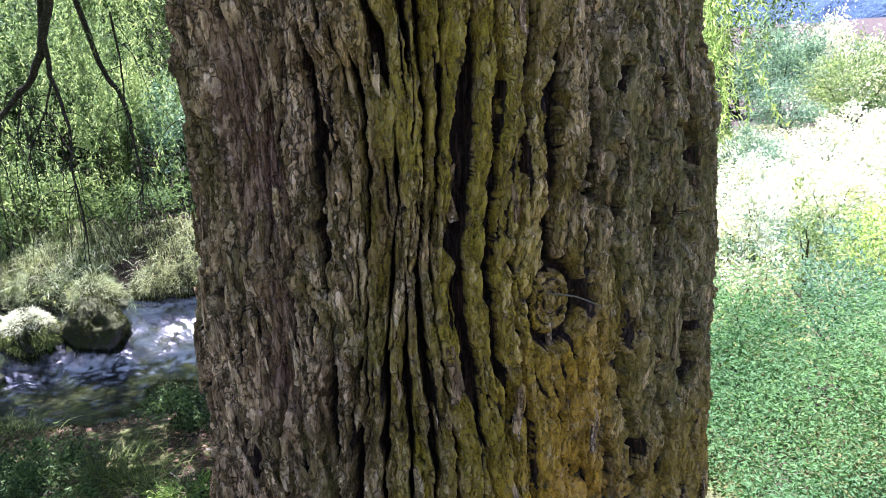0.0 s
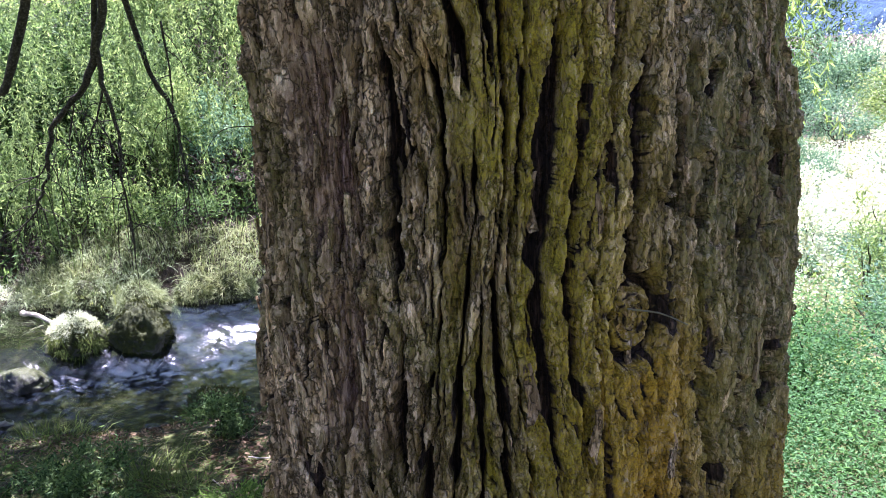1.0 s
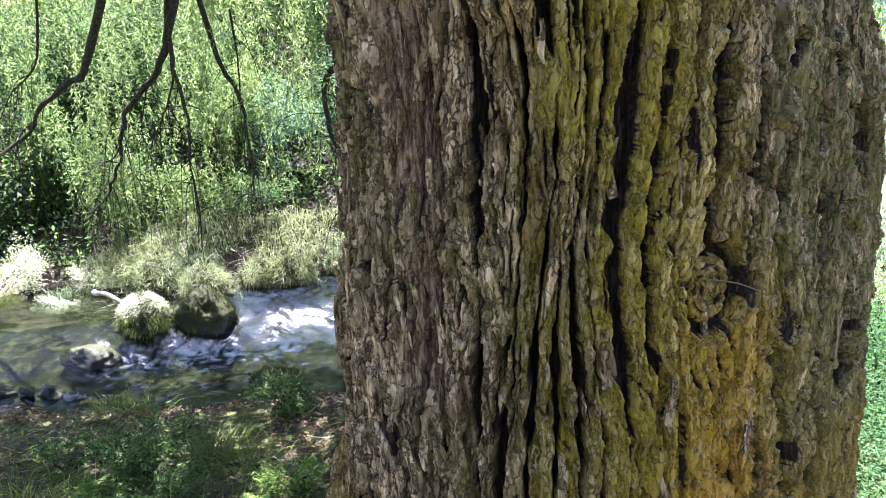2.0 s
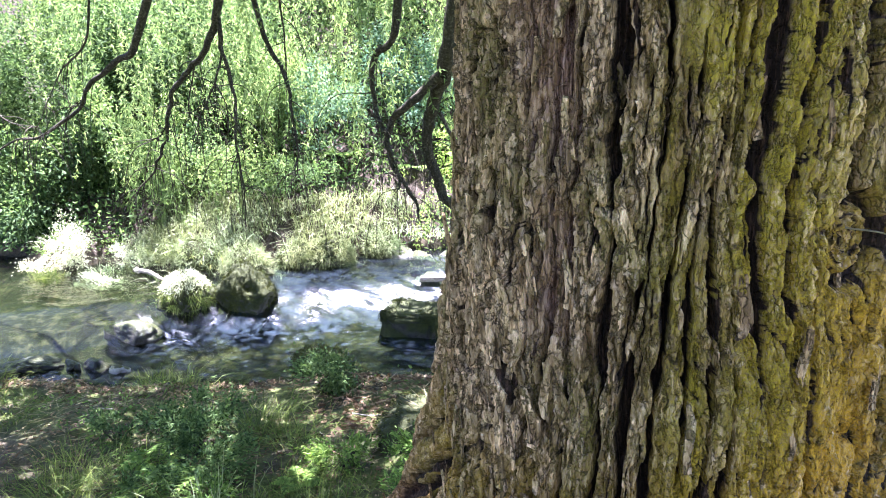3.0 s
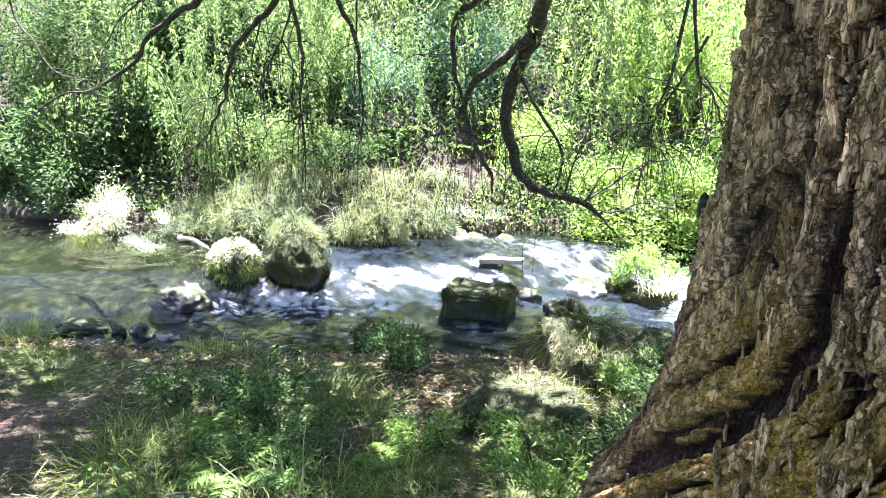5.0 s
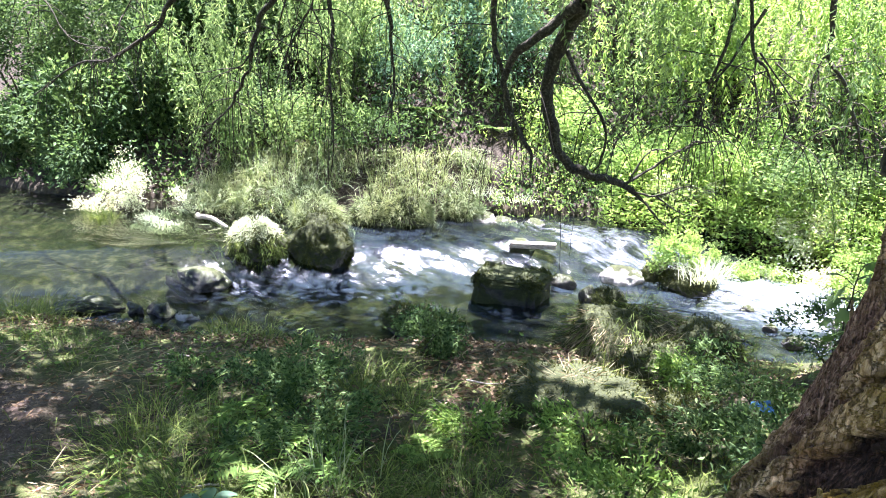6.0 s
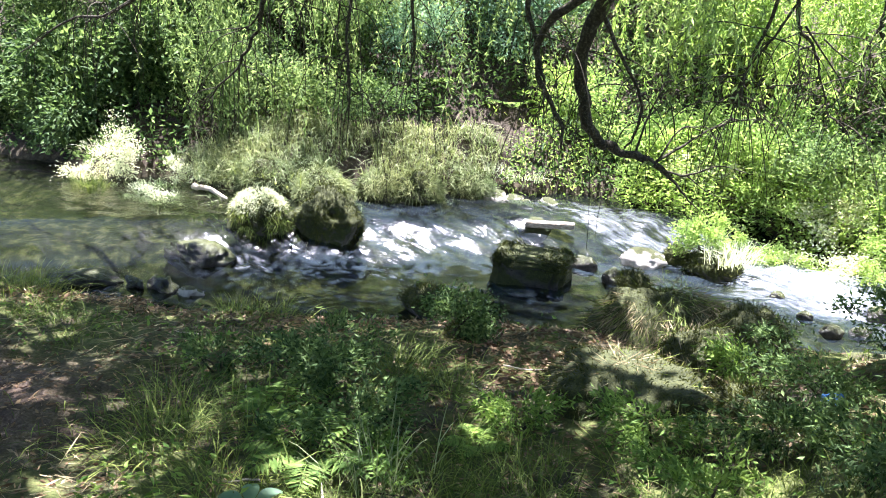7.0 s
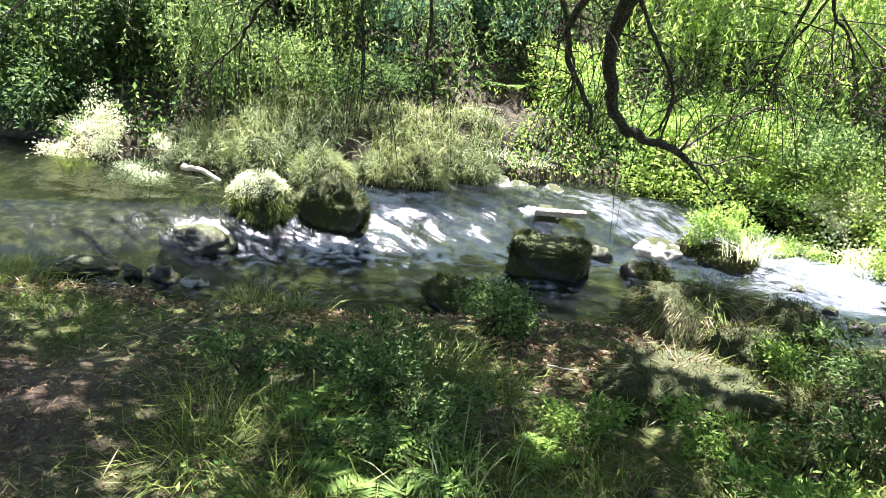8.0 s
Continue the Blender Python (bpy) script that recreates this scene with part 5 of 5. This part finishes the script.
n = 60
tops = np.stack([RNG.normal(size=n) * 0.28 + -8.06, RNG.normal(size=n) * 0.22 + 7.7, RNG.uniform(1.7, 2.8, n)], 1)
shoots("hanging_foliage", tops, RNG.uniform(0.7, 1.5, n), 60, 0.075, LEAF_WILLOW, willow, "fresh green willow leaves")

# plants by the water, with full sun painted into their pale leaves
shrub("glare_bush", (-8.95, 6.55, 0.12), (0.22, 0.22, 0.30), 1100, 0.030, LEAF_GLARE, "low pale sunlit bush by the water", "bush", 0.4, 26, 0.2)
shrub("glare_bush", (-7.86, 6.52, 0.06), (0.38, 0.18, 0.20), 1100, 0.030, LEAF_GLARE, "low pale sunlit bush by the water", "bush", 0.4, 22, 0.2)
shrub("glare_bush", (-8.6, 6.75, 0.12), (0.27, 0.24, 0.66), 2400, 0.030, LEAF_GLARE, "pale sunlit leafy bush by the water", "bush", 0.4, 40, 0.2)
shrub("glare_bush", (-8.02, 7.1, 0.12), (0.18, 0.16, 0.40), 800, 0.034, LEAF_GLARE, "small pale sunlit bush by the water", "bush", 0.4, 12, 0.2)
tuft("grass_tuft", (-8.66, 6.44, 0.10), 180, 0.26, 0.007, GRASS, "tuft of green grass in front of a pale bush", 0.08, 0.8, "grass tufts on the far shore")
# grass on the stone, sunlight painted in as a pale blade colour
tuft("grass_tuft", (-2.06, 8.22, 0.06), 240, 0.26, 0.007, LEAF_GLARE, "tuft of grass painted pale as sunlit on a stone in the stream", 0.10, 0.9, "bleached tufts on the far shore")
shrub("sapling", (-8.0, 8.0), (0.30, 0.24, 1.25), 1700, 0.055, LEAF_WILLOW, "slender sunlit sapling by the far shore", "sapling", 0.4, 22, 0.2)
shrub("water_bush", (-2.38, 8.34, 0.02), (0.27, 0.20, 0.46), 2400, 0.04, LEAF_LIME, "sunlit green bush on a stone in the stream", "bush", 0.4, 20, 0.2)
for tx, ty, n, hgt, mat in ((-7.5, 7.3, 420, 0.34, GRASS_DRY), (-7.1, 7.15, 420, 0.36, GRASS_DRY), (-6.75, 7.13, 420, 0.34, GRASS), (-6.35, 7.16, 420, 0.34, GRASS_DRY), (-6.95, 7.58, 420, 0.40, GRASS),
                            (-7.8, 7.05, 300, 0.3, GRASS_DRY), (-8.2, 6.9, 300, 0.34, GRASS_DRY), (-7.3, 6.8, 260, 0.24, GRASS), (-6.3, 7.52, 300, 0.34, GRASS), (-5.6, 8.68, 260, 0.3, GRASS_DRY)):
    tuft("grass_tuft", (tx, ty), n // 2, hgt * 0.55, 0.006, mat, "tuft of long pale grass on the far shore", 0.30, 1.3, "grass tufts on the far shore")
# waterline tufts whose pale blades carry painted sunlight
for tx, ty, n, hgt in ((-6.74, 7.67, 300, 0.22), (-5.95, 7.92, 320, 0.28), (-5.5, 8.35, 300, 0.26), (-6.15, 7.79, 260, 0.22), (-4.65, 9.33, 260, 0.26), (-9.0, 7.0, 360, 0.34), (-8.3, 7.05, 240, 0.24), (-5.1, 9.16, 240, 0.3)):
    tuft("grass_tuft", (tx, ty), int(n * 0.6), hgt * 0.6, 0.007, LEAF_GLARE, "tuft of grass painted pale as sunlit at the far waterline", 0.15, 1.0, "bleached tufts on the far shore")
for tx, ty, r in ((-7.55, 7.35, 0.28), (-6.95, 7.40, 0.36), (-6.20, 7.42, 0.32), (-6.60, 7.75, 0.34), (-5.45, 8.15, 0.30), (-5.80, 7.95, 0.26), (-5.05, 8.75, 0.24), (-8.45, 7.5, 0.24)):
    hum = boulder("boulder", (tx, ty, 0.20), (r, r * 0.8, r * 1.0), ROCK_MOSSY, "mossy hummock overgrown with long grass", int(-tx * 31), group="grassy hummocks on the far shore")
    m = 2400
    q = unit(RNG.normal(size=(m, 3)) * [1, 1, 0.4] + [0, -0.1, 0.7]) * [r, r * 0.8, r * 1.03]
    way = unit(q * [1, 1, 0.2]) * 0.45 + RNG.normal(size=(m, 3)) * 0.7 + [0.25, -0.1, -0.45]
    part("grass_cap", leaves("grass_cap", q, way, RNG.uniform(0.04, 0.14, m), 0.006, GRASS_DRY), hum, "long drooping grass", "stuff")
for stone, n, hgt, mat, label in ((CAPPED, 2400, 0.10, GRASS, "green hanging grass round the crown"), (DARK, 1500, 0.09, MOSS, "short grass and moss")):
    q = unit(RNG.normal(size=(n, 3)) * [1, 1, 0.30] + [0, 0, 0.25]) * [0.31, 0.26, 0.30]
    ok = value_noise(q[:, 0] * 14, q[:, 1] * 14, q[:, 2] * 14, 21) > -0.15
    q = q[ok]
    way = unit(q * [1, 1, 0.2]) * 0.22 + RNG.normal(size=(len(q), 3)) * 0.45 + [0.1, 0, -0.8]
    part("grass_cap", leaves("grass_cap", q, way, RNG.uniform(0.4, 1.3, len(q)) * hgt, 0.006, mat), stone, label, "stuff")
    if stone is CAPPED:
        # the boulder's sunlit top, painted as a cap of paler grass
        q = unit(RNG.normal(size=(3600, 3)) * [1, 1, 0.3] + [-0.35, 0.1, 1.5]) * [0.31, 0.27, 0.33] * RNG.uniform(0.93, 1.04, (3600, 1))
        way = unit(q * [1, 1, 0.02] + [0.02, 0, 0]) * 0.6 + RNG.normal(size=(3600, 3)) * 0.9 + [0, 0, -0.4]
        part("grass_tip", leaves("grass_tip", q, way, RNG.uniform(0.025, 0.06, 3600), 0.006, LEAF_GLARE), stone, "grass on top, painted pale as sunlit", "stuff")

# the sunny meadow behind the tree
def meadow(name, region, count, tall, leaf, mat, label, seed, keep=-0.2, scale=0.9):
    """Clumped upright plants whose leaves stand off at all heights."""
    x, y = scatter(region, count // 6, seed, keep, scale)
    edge = np.minimum(np.minimum(region[1] - x, y - region[2]), region[3] - y) + 0.3 * value_noise(x * 1.6, y * 1.6, 0, seed + 3)
    ok = on_bank(x, y, 0.1) & ((x - TC[0]) > 0.3) & (RNG.uniform(size=len(x)) < smooth(edge / 0.9 + 0.15))
    x, y = np.repeat(x[ok], 6), np.repeat(y[ok], 6)
    m = len(x)
    k = RNG.uniform(0.1, 1, m)
    z = k * (tall[0] + (tall[1] - tall[0]) * smooth(0.5 + value_noise(x * 1.3, y * 1.3, 0, seed + 7)))
    p = np.stack([x + RNG.normal(size=m) * 0.035, y + RNG.normal(size=m) * 0.035, ground_z(x, y) + z], 1)
    size = RNG.uniform(0.6, 1.3, m) * leaf
    me = leaves(name, p, RNG.normal(size=(m, 3)) * [1, 1, 0.5] + [0, 0, 0.25], size, size * RNG.uniform(0.3, 0.5, m), mat)
    tagged(new(name, me), label, "meadow", kind="stuff")


meadow("meadow_weeds", (0.3, 2.6, 2.6, 5.1), 110000, (0.10, 0.6), 0.023, MEADOW, "lush bluish green weeds beyond the trunk", 241, -0.6)
meadow("meadow_herbs", (0.9, 4.2, 4.4, 7.0), 40000, (0.2, 0.8), 0.035, LEAF_LIME, "yellow-green meadow herbs in the sun", 245, 0.1)
# overexposed part of the meadow: glare painted as near-white leaves
meadow("glare_meadow_plants", (0.2, 3.6, 5.0, 12.0), 150000, (0.10, 0.42), 0.028, LEAF_GLARE, "meadow plants painted pale with sun glare", 249, 0.05)
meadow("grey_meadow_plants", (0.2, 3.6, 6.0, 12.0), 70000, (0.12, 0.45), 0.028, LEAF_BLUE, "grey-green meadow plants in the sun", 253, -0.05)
# the whitest clumps and bushes have the meadow's glare in their leaf colour
for at, size, n, leaf, mat, label in (
        ((0.80, 4.5), (0.22, 0.2, 0.42), 1400, 0.03, MEADOW, "dark green leafy clump in the meadow"),
        ((1.25, 4.9), (0.30, 0.26, 0.55), 1900, 0.032, LEAF_BLUE, "grey-green leafy clump in the meadow"),
        ((0.85, 5.4), (0.22, 0.2, 0.5), 1200, 0.035, LEAF_GLARE, "leafy plants painted pale with sun glare in the meadow"),
        ((1.65, 5.3), (0.34, 0.3, 0.6), 2200, 0.034, LEAF_LIME, "yellow-green leafy plants in the meadow"),
        ((1.2, 5.9), (0.26, 0.24, 0.6), 1600, 0.035, LEAF_WILLOW, "pale green leafy plants in the meadow"),
        ((0.85, 6.9), (0.30, 0.26, 0.6), 1500, 0.045, LEAF_GLARE, "leafy plants painted pale with sun glare in the meadow"),
        ((1.5, 7.5), (0.42, 0.34, 0.8), 2200, 0.05, LEAF_GLARE, "leafy plants painted pale with sun glare in the meadow"),
        ((1.05, 8.5), (0.4, 0.36, 0.6), 2200, 0.05, LEAF_GLARE, "leafy plants painted pale with sun glare in the meadow"),
        ((2.2, 8.9), (0.5, 0.4, 0.7), 2400, 0.055, LEAF_GLARE, "leafy plants painted pale with sun glare in the meadow"),
        ((1.75, 6.2), (0.36, 0.3, 0.55), 1500, 0.045, LEAF_LIME, "yellow-green leafy plants in the meadow"),
        ((1.6, 12.6), (0.6, 0.5, 0.85), 2400, 0.05, LEAF_BLUE, "grey-green rounded bush in the meadow"),
        ((2.3, 11.0), (0.5, 0.5, 0.7), 3000, 0.045, LEAF_GLARE, "pale rounded bush in the meadow"),
        ((1.05, 9.4), (0.42, 0.36, 0.62), 5200, 0.032, LEAF_BLUE, "rounded grey-green bush in the meadow"),
        ((2.5, 13.2), (0.8, 0.7, 1.2), 6000, 0.055, LEAF_WILLOW, "pale green feathery bush in the meadow"),
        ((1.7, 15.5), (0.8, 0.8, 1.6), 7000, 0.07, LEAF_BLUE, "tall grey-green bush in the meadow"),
        ((4.2, 15.5), (1.1, 0.9, 1.5), 6000, 0.11, LEAF_GLARE, "pale green feathery bush in the meadow"),
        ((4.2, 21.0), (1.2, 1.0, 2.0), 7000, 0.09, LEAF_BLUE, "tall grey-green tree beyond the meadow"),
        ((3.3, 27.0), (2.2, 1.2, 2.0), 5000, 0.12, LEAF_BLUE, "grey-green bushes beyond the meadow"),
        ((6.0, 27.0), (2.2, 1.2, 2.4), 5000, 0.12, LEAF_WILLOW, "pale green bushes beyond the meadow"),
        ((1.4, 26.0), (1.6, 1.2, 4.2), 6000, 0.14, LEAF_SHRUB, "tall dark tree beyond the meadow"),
        ((2.9, 19.0), (0.9, 0.9, 2.7), 8000, 0.08, LEAF_GLARE, "tall pale tree beyond the meadow")):
    shrub("meadow_bush", at, size, n, leaf, mat, label, "bush", 0.4, 30, 0.1, "bushes in the meadow", 4)

# pale shrubs added high on the far slope to imitate bright sky between leaves
for at, size in (((-11.5, 13.0), (1.2, 0.8, 3.0)), ((-8.2, 13.6), (1.2, 0.8, 3.0)), ((-5.0, 13.6), (1.2, 0.8, 3.2)), ((-3.2, 13.2), (1.0, 0.7, 3.0)), ((-6.6, 12.6), (0.8, 0.6, 2.4))):
    shrub("bright_gap_shrub", at, size, 2600, 0.11, LEAF_GLARE, "pale shrub added high on the slope for bright sky gaps", "shrub", 0.45, 26, 0.0, "flowering shrubs on the slope", 4)

# a wooded hill far beyond the meadow, distance haze painted into its blue
hx, hy = np.linspace(-60, 90, 90), np.linspace(0, 1, 16)
HX, HY = np.meshgrid(hx, hy, indexing="ij")
rise = (11 + 5 * fractal(HX * 0.05, 0 * HX, 0.0, 4, 301)) * np.sin(HY * math.pi / 2)
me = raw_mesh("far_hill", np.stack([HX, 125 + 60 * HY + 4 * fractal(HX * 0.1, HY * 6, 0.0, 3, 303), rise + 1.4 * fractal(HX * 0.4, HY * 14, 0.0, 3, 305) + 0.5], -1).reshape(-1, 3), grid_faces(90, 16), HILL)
tagged(new("far_hill", me), "dark wooded hill with bluish distance haze in its colour", "hill", kind="structure")

# trees behind the walker close the place
for at, size in (((-7.5, -9.0), (3.0, 2.0, 4.5)), ((-2.5, -10.5), (3.2, 2.0, 5.0)), ((3.0, -9.5), (3.0, 2.0, 4.5)), ((9.5, -4.0), (2.4, 2.6, 4.0))):
    shrub("thicket", at, size, 5200, 0.28, LEAF_SHRUB, "dense green thicket behind the path", "thicket", 0.45, 40, -0.1, "thickets behind the path", 4)

# dead and green grass that hangs over the bank's boulders
for stone, size, n in zip(BANK_STONES, ((0.60, 0.48, 0.46), (0.26, 0.30, 0.36), (0.48, 0.36, 0.30), (0.42, 0.34, 0.42)), (3600, 1200, 3000, 1200)):
    for name, mat, share in (("hanging_grass", GRASS, 0.45), ("dead_grass", STRAW, 0.8)):
        m = int(n * share)
        q = unit(RNG.normal(size=(m, 3)) * [1, 1, 0.5] + [0, -0.1, 0.75]) * np.array(size) * 0.95
        ok = value_noise(q[:, 0] * 5, q[:, 1] * 5, q[:, 2] * 5, 41 if mat is GRASS else 43) > -0.2
        q = q[ok]
        way = unit(q * [1, 1, 0.3]) * 0.55 + RNG.normal(size=(len(q), 3)) * 0.3 + [0.1, -0.15, -0.55]
        part(name, leaves(name, q, way, RNG.uniform(0.05, 0.22, len(q)), 0.006, mat), stone, "green hanging grass" if mat is GRASS else "brown dead hanging grass", "stuff")


def fern(at, fronds, length, label):
    """A fern: arching fronds, each with two rows of leaflets."""
    z = float(ground_z(at[0], at[1]))
    ob = thing("fern", label, "fern", "ferns", at=(at[0], at[1], z))
    for k in range(fronds):
        a = 2 * math.pi * k / fronds + RNG.uniform(-0.3, 0.3)
        out = np.array([math.cos(a), math.sin(a), 0])
        t = np.linspace(0.12, 1, 17)
        rib = out * (t * length * 0.85)[:, None] + np.array([0, 0, 1.0]) * (length * (0.75 * t - 0.62 * t ** 2))[:, None]
        across = np.cross(out, [0, 0, 1.0])
        size = length * 0.30 * np.sin(np.clip(t * 1.05, 0, 1) * math.pi * 0.9 + 0.25)
        at2 = np.vstack([rib, rib])
        way = np.vstack([across + out * 0.35 + RNG.normal(size=(17, 3)) * 0.05, -across + out * 0.35 + RNG.normal(size=(17, 3)) * 0.05])
        sz = np.concatenate([size, size])
        n = len(at2)
        w = unit(way)
        side = unit(np.cross(w, [0, 0, 1.0]))
        v = np.stack([at2, at2 + w * sz[:, None] * 0.4 + side * 0.012, at2 + w * sz[:, None] + [0, 0, -0.01], at2 + w * sz[:, None] * 0.4 - side * 0.012], 1).reshape(-1, 3)
        b = np.arange(n)[:, None] * 4
        f = np.concatenate([b + [0, 1, 2], b + [0, 2, 3]], 1).reshape(-1, 3)
        frond = part("frond", raw_mesh("frond", v, f, WEED, False), ob)
        part("rib", tube_mesh("rib", [([(0, 0, 0), tuple(rib[8]), tuple(rib[-1])], 0.004, 0.001)], WEED), frond)
    return ob


fern((-3.10, 3.28), 7, 0.42, "green fern with spread fronds on the bank")
fern((-3.55, 3.62), 6, 0.32, "green fern among the weeds")
fern((-2.6, 3.9), 5, 0.22, "small green fern on the bank")
fern((-5.3, 10.3), 7, 0.5, "green fern on the far bank")
fern((-6.2, 9.7), 7, 0.5, "green fern on the far bank")


def broadleaf(at, count, size, rise, mat, label):
    """A low plant of a few large pointed leaves, each a curved blade with a midrib fold."""
    z = float(ground_z(at[0], at[1]))
    ob = thing("broadleaf_plant", label, "plant", "broad-leaved plants", at=(at[0], at[1], z))
    for k in range(count):
        a = 2.4 * k + RNG.uniform(-0.4, 0.4)
        out, across = np.array([math.cos(a), math.sin(a), 0]), np.array([-math.sin(a), math.cos(a), 0])
        t = np.linspace(0, 1, 8)
        mid = out * (size * (0.25 + t))[:, None] + np.array([0, 0, 1.0]) * (rise * (0.6 + 0.9 * t - 0.9 * t ** 2))[:, None]
        w = size * 0.28 * np.sin(np.clip(t * 0.93 + 0.07, 0, 1) * math.pi) ** 0.8
        v = np.stack([mid - across * w[:, None] + [0, 0, 0.012], mid, mid + across * w[:, None] + [0, 0, 0.012]], 1).reshape(-1, 3)
        part("leaf", raw_mesh("leaf", v, grid_faces(8, 3), mat), ob)
        part("stalk", tube_mesh("stalk", [([(0, 0, 0), tuple(mid[0] * [0.5, 0.5, 0.6]), tuple(mid[0])], 0.004, 0.003)], mat), ob)
    return ob


broadleaf((-3.0, 2.75), 5, 0.12, 0.10, LEAF_BLUE, "broad bluish green dock leaves on the bank")
broadleaf((-2.45, 2.95), 5, 0.11, 0.10, LEAF_BLUE, "broad bluish green dock leaves on the bank")

def lobed_shoot(at, tall, count, size, label):
    """A thin leaning stem with broad three-lobed leaves on stalks."""
    z = float(ground_z(at[0], at[1]))
    ob = thing("leafy_shoot", label, "plant", "leafy shoots beside the trunk", at=(at[0], at[1], z))
    lean = RNG.normal(size=2) * 0.12
    line = np.array([(lean[0] * t * t * tall, lean[1] * t * t * tall, tall * t) for t in (0, 0.35, 0.7, 1.0)])
    part("stem", tube_mesh("stem", [([tuple(c) for c in line], 0.008, 0.003)], TWIG), ob)
    outline = np.array([(0.0, 0.0), (0.20, -0.10), (0.52, 0.05), (0.34, 0.28), (0.46, 0.62), (0.20, 0.60), (0.0, 1.0)])
    outline = np.vstack([outline, (outline[1:-1] * [-1, 1])[::-1]])
    for k in range(count):
        t = 0.30 + 0.70 * (k + 0.5) / count
        root = np.array([np.interp(t, (0, 0.35, 0.7, 1.0), line[:, i]) for i in range(3)])
        a = 2.4 * k + RNG.uniform(-0.5, 0.5)
        out = np.array([math.cos(a), math.sin(a), 0.0])
        base = root + out * RNG.uniform(0.05, 0.16) + [0, 0, 0.04]
        way = unit(out * 0.7 + [0, 0, RNG.uniform(-0.9, -0.1)])
        side = unit(np.cross(way, [0, 0, 1.0]) + RNG.normal(size=3) * 0.25)
        up = np.cross(side, way)
        big = size * RNG.uniform(0.7, 1.2)
        v = [base + (side * c[0] + way * c[1] - up * 0.25 * abs(c[0]) - up * 0.15 * c[1] ** 2) * big for c in outline]
        v.append(base + way * 0.35 * big + up * 0.03 * big)
        m = len(outline)
        leaf = part("leaf", raw_mesh("leaf", v, [(i, (i + 1) % m, m) for i in range(m)], LEAF_SHRUB), ob)
        part("stalk", tube_mesh("stalk", [([tuple(root), tuple((root + base) / 2 + [0, 0, 0.01]), tuple(base)], 0.003, 0.002)], TWIG), leaf)


SHOOT = "young shoot with broad dark lobed leaves beside the trunk"
lobed_shoot((-0.80, 5.35), 0.75, 12, 0.11, SHOOT)
lobed_shoot((-0.72, 5.05), 0.62, 10, 0.10, SHOOT)
lobed_shoot((-0.60, 5.60), 0.80, 10, 0.11, SHOOT)

# a scrap of blue plastic in the weeds
bm = bmesh.new()
bmesh.ops.create_grid(bm, x_segments=8, y_segments=8, size=0.06)
for v in bm.verts:
    v.co.z = 0.03 * noise.noise(v.co * 22) + 0.02
    v.co.x *= 1 + 0.4 * noise.noise(v.co * 13 + Vector((3, 1, 2)))
bmesh.ops.solidify(bm, geom=bm.faces[:], thickness=0.002)
me = bpy.data.meshes.new("plastic_scrap")
bm.to_mesh(me)
bm.free()
m, n, l, out = material("blue_plastic")
principled(n, l, out, ramp(n, l, noise_tex(n, l, 30.0, 3.0, 0.6, coords(n, l)), [(0.3, (0.05, 0.16, 0.42)), (0.7, (0.14, 0.34, 0.70))]), 0.35)
me.materials.append(m)
scrap = tagged(new("plastic_scrap", me), "crumpled scrap of blue plastic among the weeds", "litter")
scrap.location = (-1.09, 5.0, float(ground_z(-1.09, 5.0)) + 0.05)
